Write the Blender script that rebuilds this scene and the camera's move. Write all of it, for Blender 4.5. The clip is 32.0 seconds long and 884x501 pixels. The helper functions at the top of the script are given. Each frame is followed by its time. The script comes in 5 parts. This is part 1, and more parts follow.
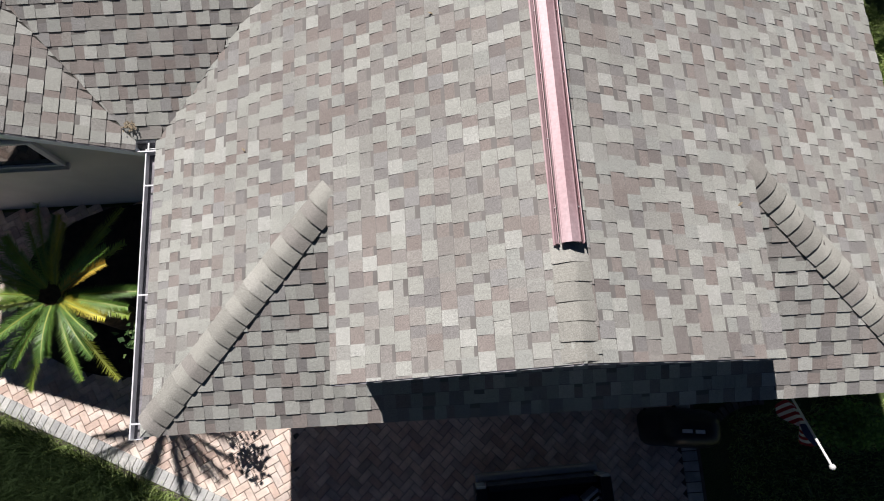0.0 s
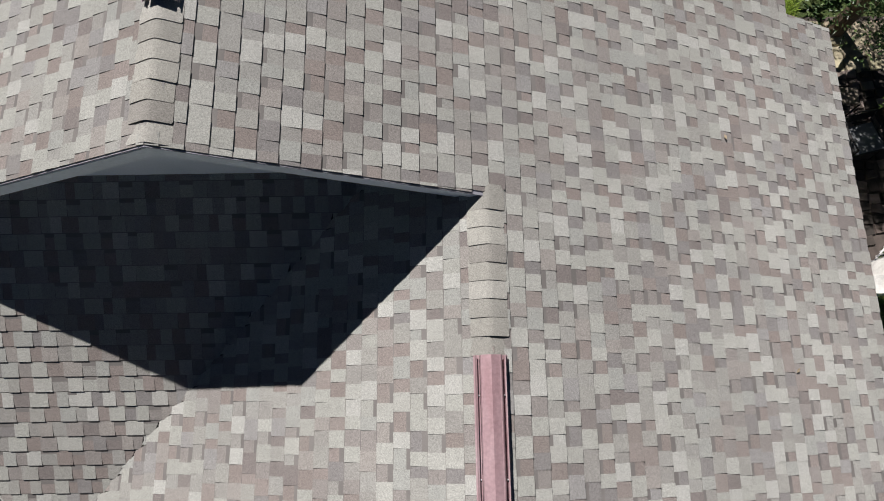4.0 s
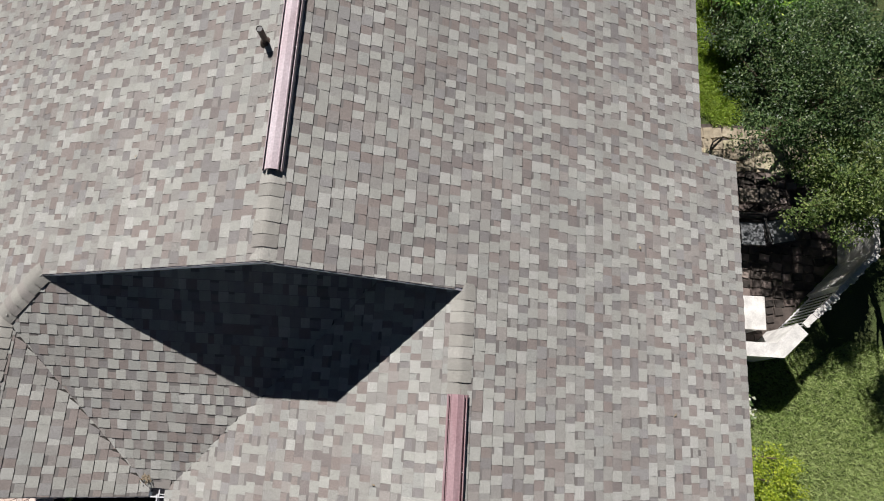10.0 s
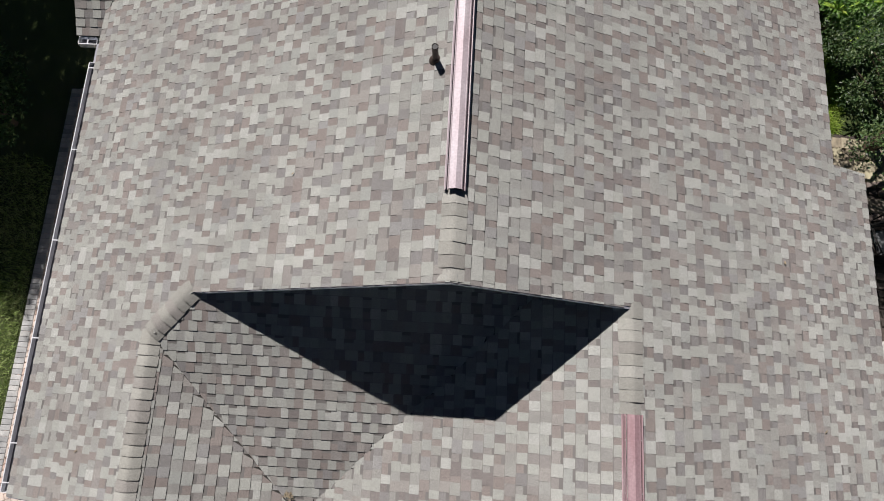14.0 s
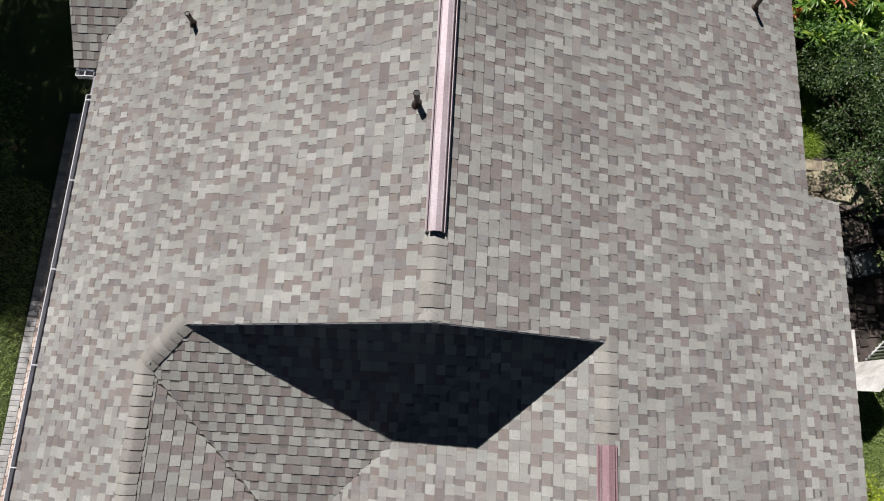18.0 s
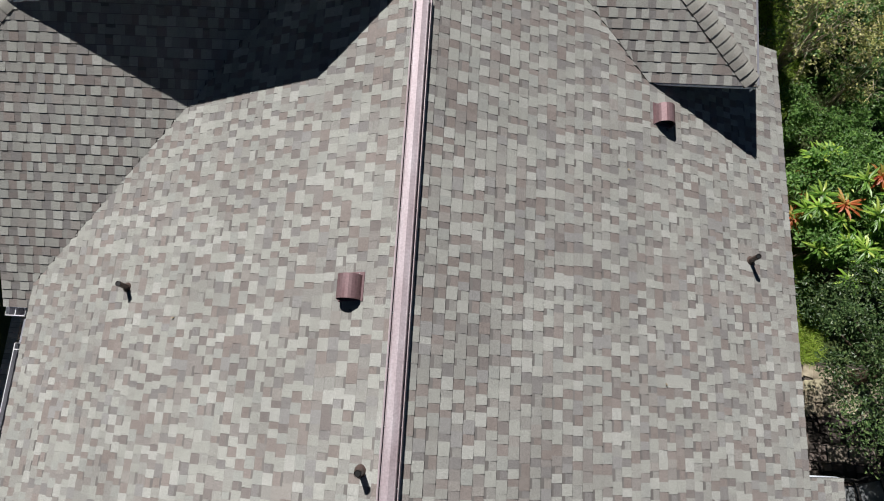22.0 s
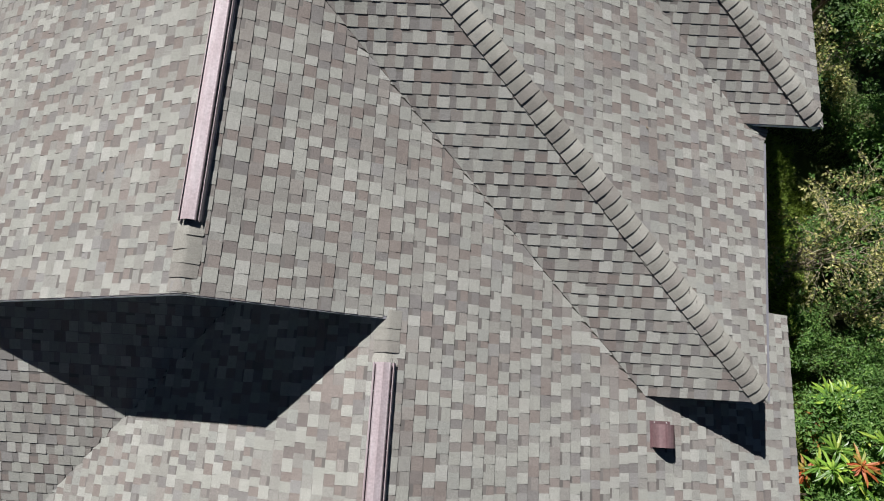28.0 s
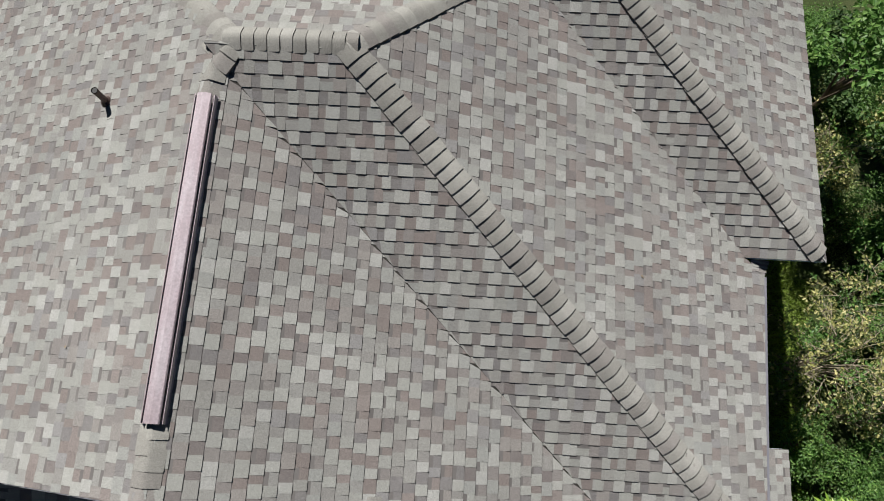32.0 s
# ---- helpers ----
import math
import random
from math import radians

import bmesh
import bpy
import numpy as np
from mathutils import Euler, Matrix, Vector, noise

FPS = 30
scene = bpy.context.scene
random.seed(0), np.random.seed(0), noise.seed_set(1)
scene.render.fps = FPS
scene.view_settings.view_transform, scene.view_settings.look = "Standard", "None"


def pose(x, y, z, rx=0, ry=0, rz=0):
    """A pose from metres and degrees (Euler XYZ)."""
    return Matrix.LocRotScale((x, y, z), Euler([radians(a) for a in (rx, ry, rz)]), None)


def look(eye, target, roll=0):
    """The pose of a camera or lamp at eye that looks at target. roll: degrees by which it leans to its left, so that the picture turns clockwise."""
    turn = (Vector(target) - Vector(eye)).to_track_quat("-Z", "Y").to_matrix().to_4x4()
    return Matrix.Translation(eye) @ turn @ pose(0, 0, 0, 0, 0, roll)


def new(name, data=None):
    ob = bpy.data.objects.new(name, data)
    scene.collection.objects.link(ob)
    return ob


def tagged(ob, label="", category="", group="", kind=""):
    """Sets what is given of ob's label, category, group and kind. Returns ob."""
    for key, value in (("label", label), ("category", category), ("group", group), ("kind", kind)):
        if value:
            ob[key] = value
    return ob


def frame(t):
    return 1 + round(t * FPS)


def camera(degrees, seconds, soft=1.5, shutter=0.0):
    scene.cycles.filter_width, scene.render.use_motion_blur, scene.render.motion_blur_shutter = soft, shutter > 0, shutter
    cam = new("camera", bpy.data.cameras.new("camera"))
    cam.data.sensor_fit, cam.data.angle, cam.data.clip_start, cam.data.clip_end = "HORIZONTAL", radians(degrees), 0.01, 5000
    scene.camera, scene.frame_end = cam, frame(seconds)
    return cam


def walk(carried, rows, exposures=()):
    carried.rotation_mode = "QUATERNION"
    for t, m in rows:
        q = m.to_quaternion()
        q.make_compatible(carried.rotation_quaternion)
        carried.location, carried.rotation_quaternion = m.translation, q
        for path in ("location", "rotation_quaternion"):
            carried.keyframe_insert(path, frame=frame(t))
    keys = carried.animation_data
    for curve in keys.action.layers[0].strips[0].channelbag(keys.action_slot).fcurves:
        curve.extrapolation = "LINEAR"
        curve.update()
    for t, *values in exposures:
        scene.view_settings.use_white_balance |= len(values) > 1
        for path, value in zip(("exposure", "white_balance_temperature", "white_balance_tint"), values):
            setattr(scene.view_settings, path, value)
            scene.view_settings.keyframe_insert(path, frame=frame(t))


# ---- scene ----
cam = camera(69.2, 32.0, soft=1.0)
METRES, EYE, TILT, LEAN, TURN = 20.8, 9.2, -76.0, 0.0, -3.3
EXPOSURES = [(0.0, 0.31, 6570, 12.0), (1.0, 0.15, 6570, 12.0), (2.0, 0.09, 6570, 12.0), (3.0, 0.19, 6570, 12.0), (6.0, 0.22, 6570, 12.0), (9.0, 0.19, 6570, 12.0), (12.0, 0.17, 6570, 12.0), (14.0, 0.07, 6570, 12.0), (18.0, 0.06, 6570, 12.0), (20.0, -0.01, 6570, 12.0), (21.0, -0.04, 6500, 10.5), (22.0, 0.08, 6500, 9.4), (23.5, 0.18, 6500, 9.4), (28.0, 0.15, 6500, 9.4), (32.0, 0.09, 6500, 9.4)]
ROWS = [
    (0.0, 0.0, 0.0, 0.0, 0.0, 0.0, -0.0),
    (0.5, 0.0012, 0.0027, 0.0122, 0.01, -0.03, 0.0),
    (1.0, 0.0042, 0.0095, 0.0419, 0.04, -0.01, 0.0),
    (1.5, 0.0076, 0.0186, 0.0835, 0.04, -0.02, 0.03),
    (2.0, 0.0113, 0.0284, 0.1246, 0.05, -0.1, 0.04),
    (2.5, 0.0147, 0.0375, 0.1595, 0.02, -0.11, 0.03),
    (3.0, 0.0177, 0.0437, 0.1855, 0.06, -0.11, 0.03),
    (3.5, 0.0198, 0.0461, 0.1933, 0.37, -0.04, -0.68),
    (5.5, 0.0254, 0.0484, 0.1918, 2.12, -0.17, -6.55),
    (6.0, 0.0261, 0.0407, 0.1947, 2.12, -0.29, -6.54),
    (6.5, 0.0263, 0.013, 0.2023, 2.16, -0.3, -6.53),
    (7.0, 0.0265, -0.0139, 0.2092, 2.18, -0.36, -6.46),
    (7.5, 0.0266, -0.0371, 0.2154, 2.19, -0.32, -6.43),
    (8.0, 0.0275, -0.0581, 0.222, 2.18, -0.33, -6.41),
    (8.5, 0.0296, -0.0775, 0.2299, 2.23, -0.35, -6.37),
    (9.0, 0.0321, -0.0873, 0.2353, 2.31, -0.27, -6.34),
    (9.5, 0.0333, -0.0847, 0.237, 2.3, -0.31, -6.31),
    (10.0, 0.0326, -0.083, 0.2367, 2.3, -0.33, -6.28),
    (10.5, 0.0291, -0.0823, 0.2373, 2.34, -0.36, -6.24),
    (11.0, 0.0201, -0.0825, 0.2365, 2.34, -0.36, -6.21),
    (11.5, 0.0071, -0.083, 0.2364, 2.32, -0.37, -6.17),
    (12.0, -0.0073, -0.083, 0.2369, 2.35, -0.37, -6.16),
    (12.5, -0.0231, -0.0832, 0.238, 2.35, -0.38, -6.15),
    (13.0, -0.0385, -0.0834, 0.2377, 2.37, -0.36, -6.11),
    (13.5, -0.0531, -0.0835, 0.2369, 2.37, -0.36, -6.11),
    (14.0, -0.0614, -0.0838, 0.2369, 2.37, -0.36, -6.15),
    (14.5, -0.0615, -0.0847, 0.2351, 2.37, -0.35, -6.15),
    (16.5, -0.0564, -0.1063, 0.2384, 2.36, -0.37, -6.09),
    (17.0, -0.0548, -0.1047, 0.2398, 2.39, -0.36, -6.07),
    (17.5, -0.0533, -0.1019, 0.2456, 2.4, -0.37, -6.05),
    (18.0, -0.0528, -0.0977, 0.2587, 2.39, -0.33, -6.03),
    (18.5, -0.052, -0.0924, 0.277, 2.41, -0.36, -6.02),
    (19.0, -0.0513, -0.0867, 0.298, 2.43, -0.35, -6.0),
    (19.5, -0.0506, -0.0807, 0.3212, 2.43, -0.34, -6.03),
    (20.0, -0.0499, -0.0746, 0.3457, 2.42, -0.29, -6.02),
    (20.5, -0.0494, -0.0684, 0.3711, 2.43, -0.21, -6.03),
    (21.0, -0.0495, -0.0621, 0.3973, 2.39, -0.14, -6.05),
    (21.5, -0.0492, -0.0557, 0.4248, 2.39, -0.16, -6.06),
    (22.0, -0.0489, -0.0491, 0.4522, 2.41, -0.13, -6.08),
    (22.5, -0.0493, -0.0424, 0.4793, 2.4, -0.1, -6.09),
    (23.0, -0.0496, -0.0374, 0.5028, 2.42, -0.02, -6.14),
    (23.5, -0.0492, -0.0353, 0.5088, 2.42, 0.0, -6.18),
    (24.0, -0.049, -0.0331, 0.5168, 2.42, -0.02, -6.18),
    (24.5, -0.0496, -0.0292, 0.5325, 2.41, -0.03, -6.18),
    (25.0, -0.0506, -0.0243, 0.552, 2.39, -0.03, -6.19),
    (25.5, -0.0515, -0.0188, 0.5737, 2.4, -0.0, -6.2),
    (27.5, -0.0542, -0.0024, 0.6417, 2.36, 0.0, -6.25),
    (28.0, -0.0548, 0.001, 0.6554, 2.36, -0.03, -6.25),
    (28.5, -0.0554, 0.0048, 0.6691, 2.35, -0.02, -6.24),
    (29.0, -0.0562, 0.0084, 0.6831, 2.34, -0.05, -6.25),
    (29.5, -0.0566, 0.012, 0.697, 2.35, -0.06, -6.25),
    (30.0, -0.057, 0.0152, 0.7101, 2.34, -0.07, -6.26),
    (30.5, -0.0574, 0.0184, 0.7228, 2.34, -0.07, -6.26),
    (31.0, -0.0577, 0.0215, 0.7355, 2.31, -0.06, -6.28),
    (31.5, -0.0572, 0.0222, 0.744, 2.35, -0.03, -6.29),
    (32.0, -0.0567, 0.0193, 0.7453, 2.35, -0.02, -6.29),
]
walk(cam, [(t, pose(0, 0, EYE, TILT, LEAN, TURN) @ pose(METRES * x, METRES * y, METRES * z, 90 + pitch, roll, yaw)) for t, x, y, z, yaw, pitch, roll in ROWS], exposures=EXPOSURES)

# ---- light ----
SUN_TO = Vector((-0.365, 0.79, 1.0)).normalized()
world = bpy.data.worlds.new("sky")
scene.world = world
world.use_nodes = True
wn = world.node_tree
sky = wn.nodes.new("ShaderNodeTexSky")
sky.sky_type = "NISHITA"
sky.sun_disc = False
sky.altitude = 2500
sky.air_density, sky.dust_density, sky.ozone_density = 0.30, 0.1, 3.5
sky.sun_elevation = math.asin(SUN_TO.z)
sky.sun_rotation = math.atan2(SUN_TO.x, SUN_TO.y)
wn.nodes["Background"].inputs["Strength"].default_value = 0.031
wn.links.new(sky.outputs[0], wn.nodes["Background"].inputs["Color"])
sun = new("sun", bpy.data.lights.new("sun", "SUN"))
sun.data.energy, sun.data.angle, sun.data.color = 4.9, radians(0.6), (1.0, 0.97, 0.94)
sun.matrix_world = look(SUN_TO * 60, (0, 0, 0))


# ---- materials ----
class Mat:
    """A small builder for node materials."""

    def __init__(self, name, rough=0.8, metal=0.0, spec=0.4):
        self.m = bpy.data.materials.new(name)
        self.m.use_nodes = True
        self.t = self.m.node_tree
        self.b = self.t.nodes["Principled BSDF"]
        self.b.inputs["Roughness"].default_value = rough
        self.b.inputs["Metallic"].default_value = metal
        self.b.inputs["Specular IOR Level"].default_value = spec
        self.co = self.t.nodes.new("ShaderNodeTexCoord").outputs["Object"]
        self.geo = self.t.nodes.new("ShaderNodeNewGeometry")

    def link(self, a, b):
        self.t.links.new(a, b)

    def world_pos(self):
        return self.geo.outputs["Position"]

    def noise(self, scale, detail=3.0, rough=0.55, stretch=None, pos=None):
        n = self.t.nodes.new("ShaderNodeTexNoise")
        n.inputs["Scale"].default_value = scale
        n.inputs["Detail"].default_value = detail
        n.inputs["Roughness"].default_value = rough
        src = pos or self.world_pos()
        if stretch:
            mp = self.t.nodes.new("ShaderNodeMapping")
            mp.inputs["Scale"].default_value = stretch
            self.link(src, mp.inputs["Vector"])
            src = mp.outputs[0]
        self.link(src, n.inputs["Vector"])
        return n.outputs[0]

    def ramp(self, fac, stops, mode="LINEAR"):
        r = self.t.nodes.new("ShaderNodeValToRGB")
        r.color_ramp.interpolation = mode
        e = r.color_ramp.elements
        while len(e) < len(stops):
            e.new(0.5)
        for el, (p, c) in zip(e, stops):
            el.position = p
            el.color = (*c, 1) if len(c) == 3 else c
        self.link(fac, r.inputs[0])
        return r.outputs[0]

    def mix(self, fac, a, b, mode="MIX"):
        x = self.t.nodes.new("ShaderNodeMix")
        x.data_type, x.blend_type = "RGBA", mode
        for val, sock in ((fac, x.inputs[0]), (a, x.inputs[6]), (b, x.inputs[7])):
            if isinstance(val, (int, float)):
                sock.default_value = val
            elif isinstance(val, tuple):
                sock.default_value = (*val, 1)
            else:
                self.link(val, sock)
        return x.outputs[2]

    def grey(self, fac, lo, hi, p0=0.3, p1=0.7):
        return self.ramp(fac, [(p0, (lo, lo, lo)), (p1, (hi, hi, hi))])

    def color(self, c):
        if isinstance(c, tuple):
            self.b.inputs["Base Color"].default_value = (*c, 1)
        else:
            self.link(c, self.b.inputs["Base Color"])
        return self

    def bump(self, h, strength=0.3, dist=0.01):
        n = self.t.nodes.new("ShaderNodeBump")
        n.inputs["Strength"].default_value = strength
        n.inputs["Distance"].default_value = dist
        self.link(h, n.inputs["Height"])
        self.link(n.outputs[0], self.b.inputs["Normal"])
        return self

    def rough(self, r):
        self.link(r, self.b.inputs["Roughness"])
        return self

    def island(self):
        return self.geo.outputs["Random Per Island"]

    def rand(self):
        return self.t.nodes.new("ShaderNodeObjectInfo").outputs["Random"]


def varied(name, base, rough=0.7, metal=0.0, amount=0.15, scale=3.0, fine=60.0, bump=0.1, spec=0.4):
    """A plain surface with two scales of variation."""
    m = Mat(name, rough, metal, spec)
    a = m.grey(m.noise(scale, 4), 1 - amount, 1 + amount)
    b = m.grey(m.noise(fine, 3), 1 - amount * 0.6, 1 + amount * 0.6)
    c = m.mix(1.0, m.mix(1.0, base, a, "MULTIPLY"), b, "MULTIPLY")
    m.color(c).bump(m.noise(fine * 1.5, 3), bump, 0.004)
    return m.m


# asphalt shingles: blended weathered greys and browns, coarse mineral granules
# raised tabs are the paler blend, the ones between them the darker
RAISED_STOPS = [
    (0.00, (0.386, 0.389, 0.362)), (0.17, (0.437, 0.440, 0.412)), (0.33, (0.349, 0.346, 0.324)),
    (0.47, (0.408, 0.413, 0.384)), (0.61, (0.337, 0.317, 0.298)), (0.70, (0.366, 0.373, 0.353)),
    (0.82, (0.459, 0.462, 0.438)), (0.93, (0.318, 0.312, 0.307))]
LOW_STOPS = [
    (0.00, (0.296, 0.276, 0.263)), (0.20, (0.276, 0.241, 0.225)), (0.38, (0.322, 0.314, 0.297)),
    (0.52, (0.258, 0.247, 0.243)), (0.66, (0.298, 0.262, 0.246)), (0.80, (0.347, 0.344, 0.326)), (0.92, (0.238, 0.214, 0.206))]


def shingle_material(name, per_object, cap=False, stops=RAISED_STOPS):
    m = Mat(name, 0.93, 0.0, 0.18)
    m.b.inputs["Diffuse Roughness"].default_value = 0.25  # granules send light back towards the sun
    r = m.rand() if per_object else m.island()
    if cap:
        base = m.ramp(r, [(0.0, (0.345, 0.338, 0.310)), (0.22, (0.415, 0.408, 0.374)), (0.42, (0.305, 0.292, 0.270)), (0.58, (0.372, 0.364, 0.332)), (0.76, (0.332, 0.314, 0.294)), (0.88, (0.436, 0.428, 0.396))], "CONSTANT")
    else:
        base = m.ramp(r, stops, "CONSTANT")
    drift = m.grey(m.noise(0.9, 3), 0.90, 1.08)
    grit = m.grey(m.noise(150, 3, 0.75), 0.62, 1.38, 0.32, 0.68)
    grit2 = m.grey(m.noise(70, 3, 0.6), 0.86, 1.14)
    c = m.mix(1.0, base, drift, "MULTIPLY")
    c = m.mix(1.0, c, grit, "MULTIPLY")
    c = m.mix(1.0, c, grit2, "MULTIPLY")
    streak = m.grey(m.noise(2.2, 4, 0.6), 0.0, 0.35, 0.5, 0.8)
    c = m.mix(streak, c, (0.328, 0.320, 0.296))
    m.color(c).bump(m.noise(300, 2, 0.7), 0.5, 0.003)
    return m.m


SHINGLE = shingle_material("shingle_blend", False)
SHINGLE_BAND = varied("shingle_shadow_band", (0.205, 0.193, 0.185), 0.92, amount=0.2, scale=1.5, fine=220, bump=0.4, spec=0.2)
ASPHALT = varied("cut_asphalt_edge", (0.150, 0.140, 0.132), 0.95, amount=0.25, scale=20, fine=200, bump=0.2, spec=0.15)
SHINGLE_LOW = shingle_material("shingle_low_blend", False, False, LOW_STOPS)
SHINGLE_PIECE = shingle_material("shingle_single", True)
SHINGLE_PIECE_LOW = shingle_material("shingle_low_single", True, False, LOW_STOPS)
SHINGLE_CAP = shingle_material("shingle_cap", True, True)
DECK = varied("roof_underlay", (0.06, 0.055, 0.05), 0.95)
# trim and gable paint are tinted bluer to carry the skylight on them
TRIM = varied("grey_painted_trim", (0.78, 0.84, 0.92), 0.55, amount=0.08, scale=4, fine=40, bump=0.05)
GABLE = varied("pale_sky_tinted_gable_board", (0.83, 0.89, 0.95), 0.7, amount=0.05, scale=2, fine=80, bump=0.1)
STUCCO = varied("white_stucco", (0.66, 0.66, 0.64), 0.85, amount=0.07, scale=2, fine=90, bump=0.35)
WHITE = varied("white_gutter_enamel", (0.72, 0.73, 0.76), 0.4, amount=0.06, scale=5, fine=50, bump=0.04)
GUTTER_IN = varied("gutter_trough_dirt", (0.21, 0.20, 0.22), 0.7, amount=0.4, scale=8, fine=60, bump=0.3)


def metal_red(name, stops, rough, metal=0.3, spec=0.45):
    m = Mat(name, rough, metal, spec)
    a = m.noise(2.5, 4, stretch=(3, 0.6, 3))
    base = m.ramp(a, stops)
    b = m.grey(m.noise(40, 4), 0.85, 1.12)
    m.color(m.mix(1.0, base, b, "MULTIPLY")).bump(m.noise(30, 3), 0.06, 0.004)
    m.rough(m.grey(a, rough, rough + 0.08))
    return m.m


MAROON = metal_red("maroon_painted_metal", [(0.3, (0.36, 0.215, 0.235)), (0.55, (0.44, 0.295, 0.318)), (0.75, (0.53, 0.40, 0.43))], 0.54, 0.22, 1.0)
# the same maroon paint, its sheen put in as paler colour
MAROON_PALE = metal_red("maroon_metal_painted_sheen", [(0.3, (0.46, 0.375, 0.40)), (0.55, (0.54, 0.465, 0.497)), (0.75, (0.63, 0.57, 0.605))], 0.56)
MAROON_DARK = metal_red("dark_maroon_hood_metal", [(0.3, (0.20, 0.115, 0.125)), (0.55, (0.250, 0.165, 0.176)), (0.75, (0.31, 0.20, 0.215))], 0.50)
DRIP = varied("grey_drip_metal", (0.30, 0.30, 0.34), 0.5, amount=0.12, scale=4, fine=40, bump=0.05)
PIPE = varied("brown_painted_pipe", (0.085, 0.058, 0.05), 0.6, amount=0.3, scale=12, fine=90, bump=0.2)
BLACK = varied("black_plastic", (0.012, 0.012, 0.013), 0.5, amount=0.2)


# ---- building helpers ----
def mesh_from(name, verts, faces, mat, smooth=False):
    me = bpy.data.meshes.new(name)
    me.from_pydata(verts, [], faces)
    me.materials.append(mat)
    if smooth:
        me.polygons.foreach_set("use_smooth", [True] * len(me.polygons))
    me.update()
    return me


def child(name, me, parent, label="", kind="", place=None):
    ob = new(name, me)
    ob.parent = parent
    if place is not None:
        ob.matrix_basis = place
    return tagged(ob, label, "", "", kind)


def part(name, bm, mat, parent, label="", smooth=False):
    me = bpy.data.meshes.new(name)
    bm.to_mesh(me)
    bm.free()
    me.materials.append(mat)
    if smooth:
        me.polygons.foreach_set("use_smooth", [True] * len(me.polygons))
    return child(name, me, parent, label)


def empty(name, label, category, group="", place=None, kind=""):
    ob = new(name)
    ob.empty_display_size = 0.2
    if place is not None:
        ob.matrix_basis = place
    return tagged(ob, label, category, group, kind)


def box(x0, x1, y0, y1, z0, z1, bevel=0.0, bm=None):
    own = bm or bmesh.new()
    m = Matrix.Translation(((x0 + x1) / 2, (y0 + y1) / 2, (z0 + z1) / 2)) @ Matrix.Diagonal((x1 - x0, y1 - y0, z1 - z0, 1))
    made = bmesh.ops.create_cube(own, size=1, matrix=m)
    if bevel:
        edges = list({e for v in made["verts"] for e in v.link_edges})
        bmesh.ops.bevel(own, geom=edges, offset=bevel, segments=2, affect="EDGES", profile=0.6)
    return own


def tube(points, radii, sides=10, bm=None, caps=True):
    """A round bar through points; radii one number or one a point."""
    own = bm or bmesh.new()
    pts = [Vector(p) for p in points]
    rad = radii if isinstance(radii, (list, tuple)) else [radii] * len(pts)
    rings = []
    for i, p in enumerate(pts):
        d = (pts[min(i + 1, len(pts) - 1)] - pts[max(i - 1, 0)]).normalized()
        a = d.orthogonal().normalized()
        if abs(d.z) < 0.9:
            a = d.cross(Vector((0, 0, 1))).normalized()
        b = d.cross(a)
        rings.append([own.verts.new(p + rad[i] * (math.cos(k * 2 * math.pi / sides) * a + math.sin(k * 2 * math.pi / sides) * b)) for k in range(sides)])
    for r0, r1 in zip(rings, rings[1:]):
        for k in range(sides):
            own.faces.new((r0[k], r0[(k + 1) % sides], r1[(k + 1) % sides], r1[k]))
    if caps:
        own.faces.new(rings[0][::-1])
        own.faces.new(rings[-1])
    return own


def prism(outline, depth):
    """A slab: outline is a loop of 3D points, pushed along the vector depth."""
    bm = bmesh.new()
    a = [bm.verts.new(p) for p in outline]
    b = [bm.verts.new(Vector(p) + Vector(depth)) for p in outline]
    n = len(a)
    bm.faces.new(a)
    bm.faces.new(b[::-1])
    for i in range(n):
        bm.faces.new((a[i], b[i], b[(i + 1) % n], a[(i + 1) % n]))
    bmesh.ops.recalc_face_normals(bm, faces=bm.faces)
    return bm

# ---- the house: one roof of many slopes, all at the same pitch ----
S = 0.48
COS = 1 / math.sqrt(1 + S * S)
COURSE = 0.143 * COS
house = empty("house", "single-storey stuccoed house with a grey-brown shingled cross-gabled roof", "house")
RIDGE_A, RIDGE_B, RIDGE_D = 1.01, -1.10, -3.00
RAKE_A, RAKE_B, RAKE_D = 0.28, 5.69, 14.23
WALL_A, WALL_B, WALL_D = 0.60, 6.03, 14.58
EAVE_L, EAVE_ML = -2.92, -7.08

AF_STEP = -0.08 + 6 * COURSE  # the sixth course of the garage front, behind the gable wall

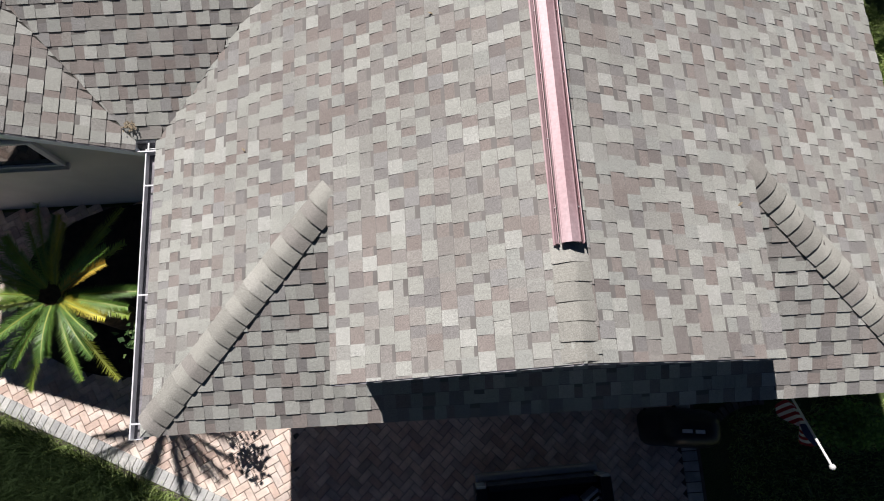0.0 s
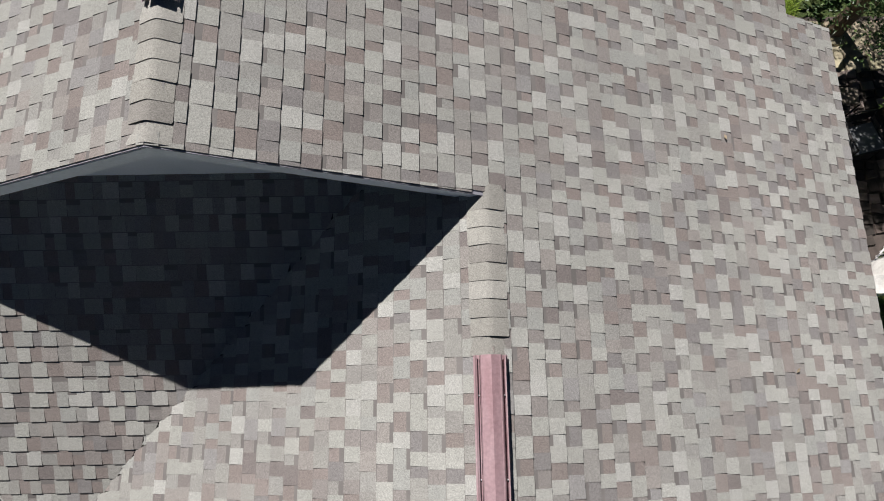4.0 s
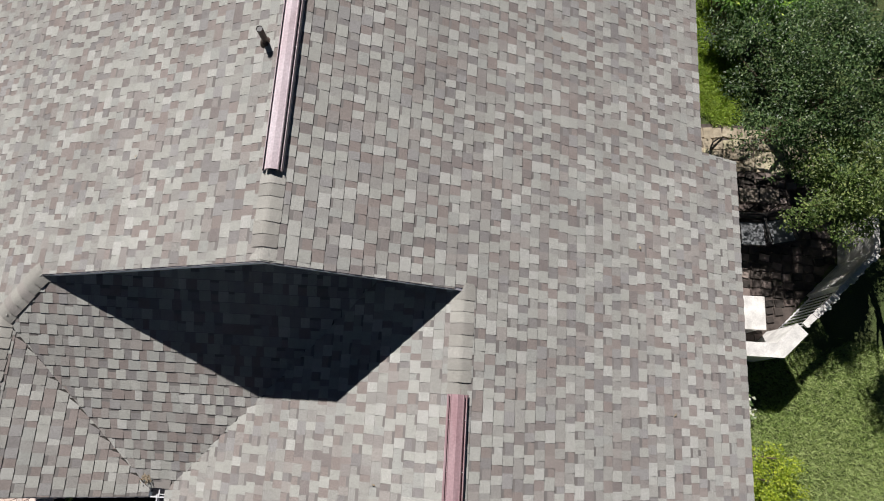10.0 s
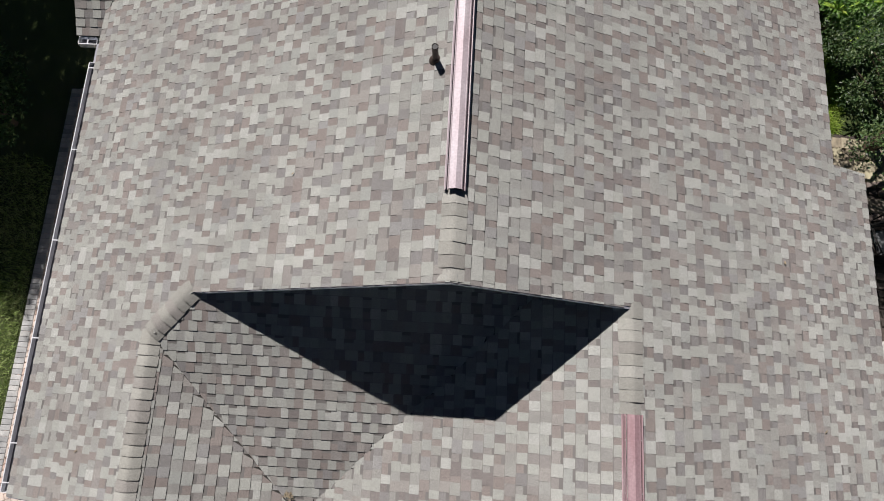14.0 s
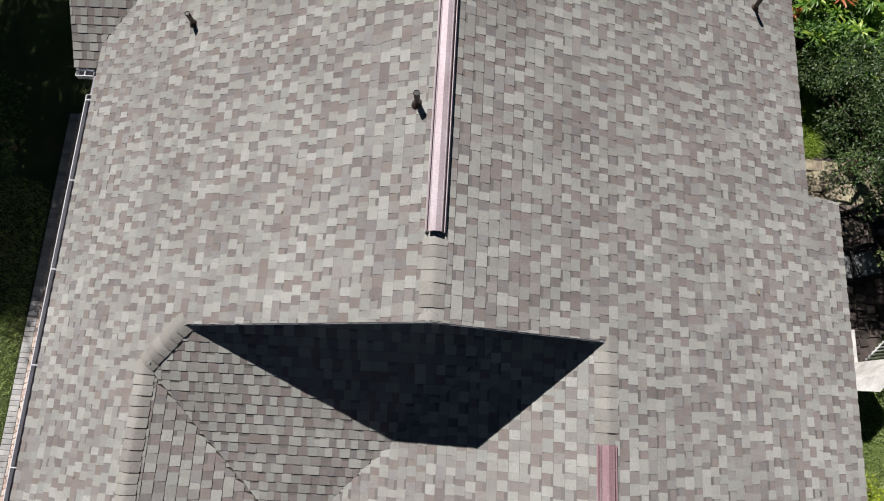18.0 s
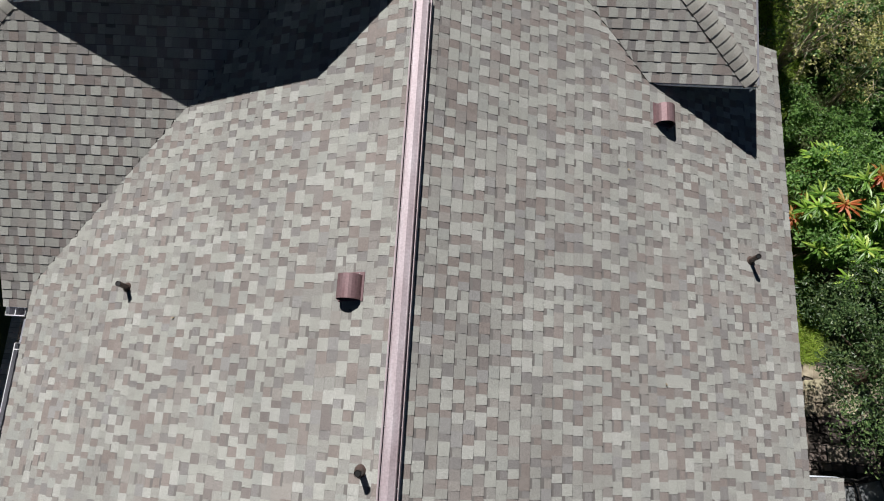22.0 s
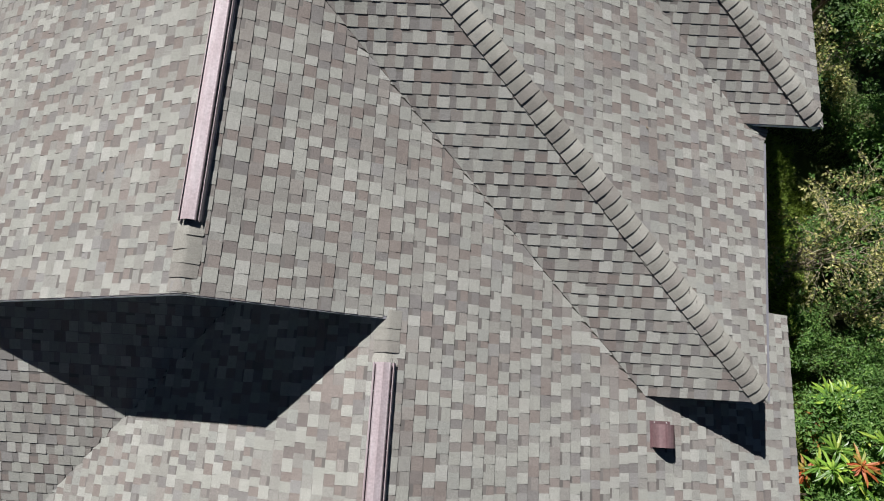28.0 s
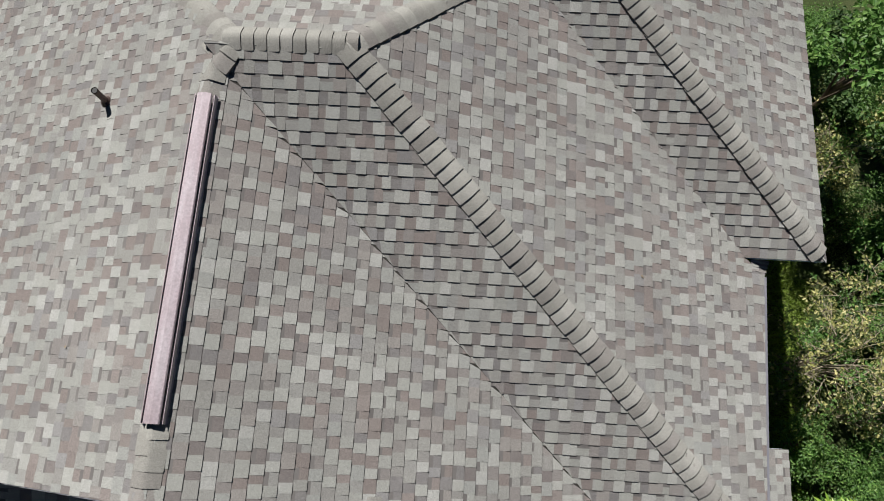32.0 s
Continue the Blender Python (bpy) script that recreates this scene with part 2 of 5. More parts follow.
# each slope: axis along which it falls, sign of the fall, height at 0, and bands
# (from, to, low at from, high at from, low at to, high at to) across the fall
SLOPES = {
    "main_right": ("x", 1, 5.1298, [
        (5.16, 4.95, -0.08, 8.30, -0.08, 8.30), (4.95, 4.515, -0.08, 8.30, 0.355, 8.30), (4.515, 2.93, 0.355, 14.95, 1.94, 14.95),
        (2.93, 2.03, RAKE_A, 14.95, RAKE_A, 14.95), (2.03, RIDGE_A, RAKE_A, 13.65, RAKE_A, 14.67),
        (RIDGE_A, RIDGE_B, RAKE_B, 14.67, RAKE_B, 16.78), (RIDGE_B, RIDGE_D, RAKE_D, 16.78, RAKE_D, 18.68)]),
    "garage_left": ("x", -1, 4.1602, [
        (EAVE_L, -0.92, -0.07, 2.98, 1.93, 4.98), (-0.92, 0.16, RAKE_A, 4.98, RAKE_A, 6.06), (0.16, RIDGE_A, RAKE_A, 6.06, RAKE_A, 6.06)]),
    "garage_front": ("y", -1, 2.792, [
        (-0.08, AF_STEP, -2.93, 4.95, AF_STEP - 2.85, 4.87 - AF_STEP), (AF_STEP, 1.94, AF_STEP - 2.85, -0.80, -0.91, -0.80), (AF_STEP, 1.94, 2.82, 4.87 - AF_STEP, 2.82, 2.93)]),
    "middle_left": ("x", -1, 6.188, [
        (EAVE_ML, -4.98, 2.92, 10.47, 2.92, 12.57), (-4.98, -4.43, 5.145, 12.57, RAKE_B, 13.12),
        (-4.43, -2.95, RAKE_B, 13.12, RAKE_B, 14.60), (-2.95, RIDGE_B, RAKE_B, 14.60, RAKE_B, 14.60)]),
    "entry_front": ("y", -1, 1.328, [
        (3.02, 5.15, -3.155, -2.88, -4.98, -0.75), (5.15, 6.06, -4.98, -0.75, -4.07, 0.16)]),
    "entry_gable_right": ("x", 1, 1.011, [(-3.14, -4.98, 2.92, 3.0, 2.92, 5.15)]),
    "far_left": ("x", -1, 8.01, [
        (-9.15, -7.12, 12.20, 25.09, RAKE_D, 23.06), (-7.12, RIDGE_D, RAKE_D, 23.06, RAKE_D, 18.94)]),
    "far_front": ("y", -1, -2.236, [
        (10.12, 10.46, -7.575, -7.12, -7.575, -7.09), (10.46, 12.20, -7.575, -7.09, -7.575, -5.35), (12.20, 14.60, -9.15, -5.35, -6.75, -2.95)]),
    "wing_front": ("y", -1, -2.397, [(13.62, 18.80, 2.06, 3.60, -3.12, -1.58)]),
    "wing_right": ("x", 1, 5.869, [(3.60, 0.2665, 13.62, 17.312, 16.9535, 20.6455), (0.2665, -1.60, 16.9535, 20.6455, 18.82, 18.80)]),
    "wing_back": ("y", 1, 15.651, [(25.09, 20.6455, -9.15, 0.28, -4.7055, 0.2665), (20.6455, 18.80, -4.7055, 0.2665, -2.86, -1.60)]),
    "rear_front": ("y", -1, -4.169, [(17.414, 21.61, 3.498, 4.565, -0.698, 0.369)]),
    "rear_right": ("x", 1, 6.381, [(4.565, 0.369, 17.414, 26.0, 21.61, 26.0)]),
}
SLOPE_LABEL = {"x": "roof slope of blended grey and brown asphalt shingles", "y": "front roof slope of grey-brown asphalt shingles"}


PITCH = {"entry_gable_right": 0.56}


def slope_point(axis, sign, c, w, u, lift=0.0, pitch=S):
    """The place on a slope: w along the fall, u across it."""
    z = c - sign * pitch * w
    n = Vector((sign * pitch, 0, 1)) if axis == "x" else Vector((0, sign * pitch, 1))
    n.normalize()
    p = Vector((w, u, z)) if axis == "x" else Vector((u, w, z))
    return p + n * lift


def edge_at(band, w, which):
    """The low (0) or high (1) end of a band at w along the fall."""
    f, t, a0, b0, a1, b1 = band
    p, q = (b0, b1) if which else (a0, a1)
    return p + (q - p) * (w - f) / (t - f)


# how far tabs reach past a slope's two ends; valleys with a cut line stop short
OVERHANG = {"wing_front": (-0.005, 0.02), "main_right": (0.02, -0.006), "entry_front": (-0.003, 0.02), "entry_gable_right": (0.02, 0.0), "rear_front": (0.02, 0.02)}
slope_parts = {}
slope_tabs = {}
rng = random.Random(11)
for slope_name, (axis, sign, c, bands) in SLOPES.items():
    bm = bmesh.new()
    # one board for the whole slope: up its low side, down its high side
    ring = [(w, u) for w0, w1, a0, b0, a1, b1 in bands for w, u in ((w0, a0), (w1, a1))]
    ring += [(w, u) for w0, w1, a0, b0, a1, b1 in bands[::-1] for w, u in ((w1, b1), (w0, b0))]
    if slope_name == "garage_front":
        (w0, w1, a0, b0, a1, b1), left, right = bands
        ring = [(w0, a0), (w1, a1), (left[1], left[4]), (left[1], left[5]), (w1, left[3]), (w1, right[2]), (right[1], right[4]), (right[1], right[5]), (w1, b1), (w0, b0)]
    if slope_name == "wing_right":
        ring += [(3.92, 17.41), (3.82, 17.19)]  # the eave runs slightly askew
    ring = [q for i, q in enumerate(ring) if (Vector(q) - Vector(ring[i - 1])).length > 1e-4]
    top = [bm.verts.new(slope_point(axis, sign, c, w, u, -0.004, PITCH.get(slope_name, S))) for w, u in ring]
    low = [bm.verts.new(slope_point(axis, sign, c, w, u, -0.05, PITCH.get(slope_name, S))) for w, u in ring]
    bm.faces.new(top)
    bm.faces.new(low[::-1])
    for i in range(len(ring)):
        j = (i + 1) % len(ring)
        bm.faces.new((top[i], low[i], low[j], top[j]))
    bmesh.ops.recalc_face_normals(bm, faces=bm.faces)
    slope_parts[slope_name] = part("roof_slope", bm, DECK, house, SLOPE_LABEL[axis])
    # courses of tabs from the eave upwards
    start, stop = bands[0][0], bands[-1][1]
    step = COURSE * (1 if stop > start else -1)
    rows = []
    k = 0
    while (start + k * step - stop) * step < 0:
        w0 = start + k * step
        w1 = w0 + step
        cuts = []
        for band in bands:
            f, t = band[:2]
            e0, e1 = (max(w0, min(f, t)), min(w1, max(f, t))) if step > 0 else (min(w0, max(f, t)), max(w1, min(f, t)))
            if (e1 - e0) * step > 0 and abs(e1 - e0) > 0.004:
                cuts.append((e0, e1, band))
        lo_out, hi_out = OVERHANG.get(slope_name, (0.02, 0.02))
        spans = []  # from, to, and the four ends across the fall
        if len(cuts) == 2 and abs(cuts[0][1] - cuts[1][0]) < 1e-6:
            (e0, m, low), (_, e1, up) = cuts
            lo_a, lo_b, hi_a, hi_b = edge_at(low, m, 0), edge_at(up, m, 0), edge_at(low, m, 1), edge_at(up, m, 1)
            lo_c, hi_c = max(lo_a, lo_b), min(hi_a, hi_b)
            smooth_lo, smooth_hi = abs(lo_a - lo_b) < 0.05, abs(hi_a - hi_b) < 0.05
            spans.append((e0, e1, edge_at(low, e0, 0) if smooth_lo else lo_c, edge_at(low, e0, 1) if smooth_hi else hi_c,
                          edge_at(up, e1, 0) if smooth_lo else lo_c, edge_at(up, e1, 1) if smooth_hi else hi_c, lo_out if smooth_lo else 0, hi_out if smooth_hi else 0))
            for x0, x1, band, lo_x, hi_x in ((e0, m, low, lo_a, hi_a), (m, e1, up, lo_b, hi_b)):
                if lo_x < lo_c - 0.05:
                    spans.append((x0, x1, edge_at(band, x0, 0), lo_c, edge_at(band, x1, 0), lo_c, lo_out, 0))
                if hi_x > hi_c + 0.05:
                    spans.append((x0, x1, hi_c, edge_at(band, x0, 1), hi_c, edge_at(band, x1, 1), 0, hi_out))
        else:
            for e0, e1, band in cuts:
                if abs(e1 - e0) > 0.012:
                    spans.append((e0, e1, edge_at(band, e0, 0), edge_at(band, e0, 1), edge_at(band, e1, 0), edge_at(band, e1, 1), lo_out, hi_out))
        for e0, e1, lo0, hi0, lo1, hi1, lo_x, hi_x in spans:
            lo0, lo1, hi0, hi1 = lo0 - lo_x, lo1 - lo_x, hi0 + hi_x, hi1 + hi_x
            u = min(lo0, lo1) - rng.random() * 0.3
            end = max(hi0, hi1)
            high = rng.random() < 0.5
            while u < end:
                width = rng.choice((0.10, 0.115, 0.13, 0.14, 0.15, 0.165)) if high else rng.choice((0.08, 0.10, 0.115, 0.125, 0.145))
                p0, p1 = max(u, lo0), min(u + width, hi0)
                q0, q1 = max(u, lo1), min(u + width, hi1)
                if p1 - p0 > 0.004 or q1 - q0 > 0.004:
                    p1, q1 = max(p1, p0), max(q1, q0)
                    rows.append((e0, e1, p0, p1, q0, q1, 0.0118 if high else 0.0056))
                u += width
                high = not high
        k += 1
    if slope_name == "wing_right":  # the wedge of tabs below the first straight course
        u, high = 13.75, True
        while u < 17.41:
            width = rng.choice((0.11, 0.13, 0.15)) if u < 17.1 else 0.03
            e = 3.60 + (0.22 * (u - 13.62) / 3.57 if u < 17.19 else 0.22 + 0.10 * (u - 17.19) / 0.22)
            lift = 0.0118 if high else 0.0056
            if e > 3.60 + COURSE + 0.01:
                rows.append((e, 3.60 + COURSE, u, u + width, u, u + width, lift))
                rows.append((3.60 + COURSE, 3.60, u, u + width, u, u + width, lift))
            else:
                rows.append((e, 3.60, u, u + width, u, u + width, lift))
            u += width
            high = not high
    slope_tabs[slope_name] = rows

# ---- walls under the roof ----
def gable_wall(y, left, peak, right, base_left, base_right, name="gable_wall"):
    """A pale board gable: left, peak and right are (x, z) under the roof."""
    ring = [(left[0], y, left[1]), (peak[0], y, peak[1]), (right[0], y, right[1]), (right[0], y, base_right), (left[0], y, base_left)]
    return part(name, prism(ring, (0, 0.12, 0)), GABLE, house, "pale blue-grey painted gable board, tinted bluer for skylight")


D = 0.06
gable_wall(WALL_A, (-0.86, 3.70 - D), (RIDGE_A, 4.645 - D), (2.87, 3.70 - D), 2.6, 2.6)
gable_wall(WALL_B, (-4.12, 4.21 - D), (RIDGE_B, 5.66 - D), (0.99, 4.66 - D), 3.5, 3.5)
gable_wall(WALL_D, (-6.8, 4.74 - D), (RIDGE_D, 6.57 - D), (-1.12, 5.67 - D), 3.5, 4.0)


def rake_board(points, drop=0.21, thick=0.03):
    """A fascia that follows a rake line."""
    for p, q in zip(points, points[1:]):
        p, q = Vector(p), Vector(q)
        n = Vector((-(q - p).z, 0, (q - p).x)).normalized() * 0.010
        if n.z < 0:
            n = -n
        ring = [p + Vector((0, -0.030, 0)) - n, q + Vector((0, -0.030, 0)) - n, q + Vector((0, 0.03, 0)) - n, p + Vector((0, 0.03, 0)) - n]
        part("drip_edge", prism(ring, n * 0.9), DRIP, house, "grey metal drip edge")
        ring = [p, q, q - Vector((0, 0, drop)), p - Vector((0, 0, drop))]
        part("rake_fascia", prism(ring, (0, thick, 0)), TRIM, house, "grey painted rake fascia")
        ring = [p + Vector((0, 0.0, -0.04)), q + Vector((0, 0.0, -0.04)), q + Vector((0, -0.022, -0.04)), p + Vector((0, -0.022, -0.04))]
        part("rake_trim", prism(ring, (0, 0, -0.06)), TRIM, house, "grey drip moulding")


rake_board([(-0.92, RAKE_A - 0.002, 3.712), (RIDGE_A, RAKE_A - 0.002, 4.64), (2.93, RAKE_A - 0.002, 3.718)])
rake_board([(-4.43, RAKE_B - 0.002, 4.055), (RIDGE_B, RAKE_B - 0.002, 5.655), (1.00, RAKE_B - 0.002, 4.645)])
rake_board([(-7.12, RAKE_D - 0.002, 4.585), (RIDGE_D, RAKE_D - 0.002, 6.565), (-1.10, RAKE_D - 0.002, 5.655)])
rake_board([(EAVE_ML, 2.918, 2.785), (-4.98, 2.918, 3.795), (-3.14, 2.918, 2.765)])
part("wall", box(-0.80, -0.68, WALL_A + 0.12, 2.0, 2.6, 3.66), GABLE, house)
part("wall", box(2.69, 2.81, WALL_A + 0.12, 2.0, 2.6, 3.66), GABLE, house)
for x0, x1, y0, y1, z1 in ((-2.15, -2.0, 0.34, 3.3, 2.7), (-6.8, -2.15, 3.3, 3.45, 2.7), (-6.8, -6.65, 3.45, 10.6, 2.7), (-7.3, -6.8, 10.5, 10.65, 2.6), (-7.3, -7.15, 10.65, 13.5, 2.6), (-8.7, -8.55, 12.65, 24.5, 3.5), (-8.7, -7.15, 12.5, 12.65, 3.4),
                           (4.6, 4.75, 0.34, 8.0, 2.75), (4.05, 4.2, 8.0, 14.5, 2.95), (4.2, 4.75, 7.85, 8.0, 2.75), (3.1, 3.25, 13.9, 17.9, 4.05), (2.9, 3.1, 13.9, 14.05, 4.05),
                           (3.25, 4.2, 17.9, 18.05, 4.05), (4.1, 4.25, 18.05, 26.0, 4.05), (3.25, 4.05, 14.5, 14.65, 2.95), (-2.15, 4.6, 0.2, 0.34, 2.6)):
    part("wall", box(x0, x1, y0, y1, 0.0, z1), STUCCO, house, "white stucco wall")

# fascia boards below the eaves
for x0, x1, y0, y1, z in ((5.135, 5.16, -0.1, 8.28, 2.62), (4.49, 4.515, 8.3, 14.93, 2.93), (-2.92, 5.16, -0.078, -0.055, 2.70), 
                          (2.1, 3.6, 13.622, 13.645, 4.11), (3.52, 4.565, 17.416, 17.439, 4.16), (4.54, 4.565, 17.44, 26.0, 4.16), (-7.57, -7.3, 10.122, 10.145, 2.56), (-9.145, -9.12, 12.3, 25.0, 3.59), (4.515, 5.16, 8.275, 8.298, 2.6),
                          (3.6, 4.515, 14.925, 14.948, 2.92)):
    part("fascia", box(x0, x1, y0, y1, z - (0.17 if y1 - y0 > 0.5 or z < 4 else 0.05), z), TRIM, house, "grey painted eave fascia")
part("fascia", prism([(3.575, 13.66, 3.93), (3.60, 13.66, 3.93), (3.82, 17.19, 3.83), (3.795, 17.19, 3.83)], (0, 0, 0.14)), TRIM, house, "grey painted eave fascia")


# the metal edge of the askew eave
part("drip_edge", prism([(3.59, 13.64, 4.150), (3.625, 13.64, 4.133), (3.85, 17.19, 4.025), (3.815, 17.19, 4.042)], (0, 0, 0.010)), DRIP, house, "grey metal drip edge")

# ---- ridge and hip caps ----
def slope_normal(name):
    axis, sign = SLOPES[name][:2]
    s = PITCH.get(name, S)
    return Vector((sign * s, 0, 1)).normalized() if axis == "x" else Vector((0, sign * s, 1)).normalized()


cap_rng = random.Random(3)


def cap_row(low, high, slope_1, slope_2, half=0.155, bulge=0.005, step=0.143, label="weathered bent shingle cap"):
    """Bent cap shingles from the low end of a ridge or hip to its high end, each over the one below."""
    low, high = Vector(low), Vector(high)
    d = (high - low).normalized()
    n1, n2 = slope_normal(slope_1), slope_normal(slope_2)
    up = (n1 + n2).normalized()
    side1 = d.cross(n1).normalized()
    side2 = d.cross(n2).normalized()
    across = d.cross(up).normalized()
    s1 = side1 if side1.dot(across) * 1 > 0 else -side1
    s2 = -side2 if side2.dot(across) > 0 else side2
    if (s1 * half + s2 * half).dot(up) > 0:
        s1, s2 = -s2, -s1
    # pick the side of each slope by which way it falls
    fall1 = n1 - up * n1.dot(up)
    if s1.dot(fall1) < 0:
        s1, s2 = (s2, s1) if s2.dot(fall1) > 0 else (-s1, -s2)
    ring = [s1 * half, s1 * half * 0.62, s1 * half * 0.26, Vector(), s2 * half * 0.26, s2 * half * 0.62, s2 * half]
    round_up = [0.004, 0.007 + bulge * 0.28, 0.008 + bulge * 0.40, 0.004 + bulge * 0.25, 0.008 + bulge * 0.40, 0.007 + bulge * 0.28, 0.004]
    rings = []
    butt = 0.022 if bulge > 0.015 else 0.0105
    for along, lift, wide in ((0.0, butt, 0.95), (0.012, butt, 1.0), (0.10, butt * 0.55, 1.0), (0.20, 0.002, 1.0)):
        rings.append([d * along + p * wide + up * (h + lift) for p, h in zip(ring, round_up)])
    verts, faces = [], []
    for r in rings:
        verts.extend(r)
    k = len(ring)
    for i in range(len(rings) - 1):
        for j in range(k - 1):
            faces.append((i * k + j, i * k + j + 1, (i + 1) * k + j + 1, (i + 1) * k + j))
    # the cut lower edge and the two long edges have corners of their own, so that they stay crisp
    dark = []
    base = len(verts)
    verts.extend(rings[0])
    for p, h in zip(ring, round_up):
        verts.append(p * 0.95 + up * (h - 0.004))
    for j in range(k - 1):
        dark.append(len(faces))
        faces.append((base + j + 1, base + j, base + k + j, base + k + j + 1))
    for side in (0, k - 1):
        e = len(verts)
        for r in rings:
            verts.append(r[side])
            verts.append(r[side] - up * 0.03)
        for i in range(len(rings) - 1):
            dark.append(len(faces))
            faces.append((e + 2 * i, e + 2 * i + 1, e + 2 * i + 3, e + 2 * i + 2))
    me = mesh_from("ridge_cap", verts, faces, SHINGLE_CAP, True)
    me.materials.append(ASPHALT)
    for i in dark:
        me.polygons[i].material_index = 1
        me.polygons[i].use_smooth = False
    count = max(1, round((high - low).length / step))
    for i in range(count):
        p = low + d * ((high - low).length * i / count)
        if i == 0:
            p = p - up * 0.007  # the first one lies flat on the roof
        twist = Matrix.Translation(p + across * cap_rng.uniform(-0.006, 0.006)) @ Matrix.Rotation(cap_rng.uniform(-0.02, 0.02), 4, up)
        child("ridge_cap", me, house, place=twist)


Z_A, Z_B, Z_D, Z_C, Z_E = 4.645, 5.658, 6.570, 3.798, 6.627
cap_row((-2.86, -0.01, 2.787), (-0.91, 1.94, 3.723), "garage_left", "garage_front", bulge=0.024)
cap_row((4.89, -0.02, 2.783), (2.92, 1.95, 3.728), "main_right", "garage_front", bulge=0.024)
cap_row((RIDGE_A, RAKE_A - 0.005, Z_A), (RIDGE_A, 1.14, Z_A), "garage_left", "main_right")
cap_row((RIDGE_A, 4.47, Z_A), (RIDGE_A, RAKE_B, Z_A), "garage_left", "main_right")
cap_row((RIDGE_B, RAKE_B - 0.005, Z_B), (RIDGE_B, 6.66, Z_B), "middle_left", "main_right")
cap_row((RIDGE_B, 13.72, Z_B), (RIDGE_B, RAKE_D, Z_B), "middle_left", "main_right")
cap_row((-4.98, 2.92, Z_C), (-4.98, 5.145, Z_C), "middle_left", "entry_gable_right", bulge=0.02)
cap_row((-4.98, 5.145, Z_C), (-4.43, 5.695, 4.062), "middle_left", "entry_front", bulge=0.025)
cap_row((RIDGE_D, RAKE_D - 0.005, Z_D), (RIDGE_D, 14.92, Z_D), "far_left", "main_right")
cap_row((RIDGE_D, 18.20, Z_D), (RIDGE_D + 0.01, 18.55, Z_D), "far_left", "main_right", bulge=0.010)
cap_row((RIDGE_D + 0.01, 18.55, Z_D - 0.005), (-2.80, 18.84, Z_E - 0.01), "far_left", "wing_front", half=0.17, bulge=0.010)
cap_row((-3.07, 18.70, Z_D - 0.03), (-2.93, 18.85, Z_E - 0.03), "far_left", "wing_front", half=0.17, bulge=0.010)
cap_row((3.535, 13.685, 4.175), (-1.56, 18.80, Z_E), "wing_front", "wing_right", bulge=0.024)
cap_row((0.2665, 20.6455, 5.741), (-1.56, 18.86, Z_E), "wing_right", "wing_back", bulge=0.02)
cap_row((-9.10, 25.04, 3.642), (-2.86, 18.88, Z_E - 0.01), "far_left", "wing_back", bulge=0.02)
cap_row((-1.47, 18.86, Z_E + 0.018), (-2.84, 18.86, Z_E + 0.018), "wing_front", "wing_back", bulge=0.02)
cap_row((4.495, 17.484, 4.235), (0.39, 21.59, 6.205), "rear_front", "rear_right", bulge=0.024)
cap_row((-9.10, 12.25, 3.642), (-7.12, RAKE_D, 4.593), "far_left", "far_front", bulge=0.02)


# ---- maroon ridge vents ----
def ridge_vent(x, y0, y1, z, paint, label):
    vent = empty("ridge_vent", label, "roof vent", "ridge vents on the roof", Matrix.Translation((x, y0, z)))
    length = y1 - y0

    def sheet(name, profile, thick, lab="", a=0.0, b=None):
        top = profile
        low = [(px, pz - thick) for px, pz in profile][::-1]
        ring = [(px, a, pz) for px, pz in top + low]
        part(name, prism(ring, (0, (b or length) - a, 0)), paint, vent, lab)

    for s in (-1, 1):
        sheet("flange", [(s * 0.080, 0.005), (s * 0.122, -0.018)][::s], 0.004)
        sheet("baffle", [(s * 0.098, 0.030), (s * 0.104, 0.032), (s * 0.112, -0.008), (s * 0.106, -0.010)][::s], 0.003, "upturned maroon baffle")
        sheet("side_wall", [(s * 0.060, 0.056), (s * 0.064, 0.056)][::s], 0.06, "dark louvred side")
    sheet("cover", [(-0.078, 0.040), (-0.070, 0.052), (0.0, 0.076), (0.070, 0.052), (0.078, 0.040)], 0.005, "maroon painted vent cover")
    n = max(2, round(length / 0.6))
    for i in range(n):
        for s in (-1, 1):
            bm = bmesh.new()
            bmesh.ops.create_icosphere(bm, subdivisions=1, radius=0.007, matrix=Matrix.Translation((s * 0.090, (i + 0.5) * length / n, 0.007)))
            part("screw", bm, WHITE, vent, "galvanised screw head")
    # a black plate stands for the dark of the open end
    part("end_opening", box(-0.060, 0.060, 0.012, 0.02, 0.0, 0.055), BLACK, vent, "black plate for the dark opening under the cover")


ridge_vent(RIDGE_A, 1.13, 4.47, Z_A, MAROON, "maroon painted metal ridge vent over the garage")
ridge_vent(RIDGE_B, 6.66, 13.74, Z_B, MAROON_PALE, "long maroon metal ridge vent, coloured pale for its sheen")
ridge_vent(RIDGE_D, 14.92, 18.20, Z_D, MAROON_PALE, "maroon metal ridge vent on the highest ridge, coloured pale for sheen")


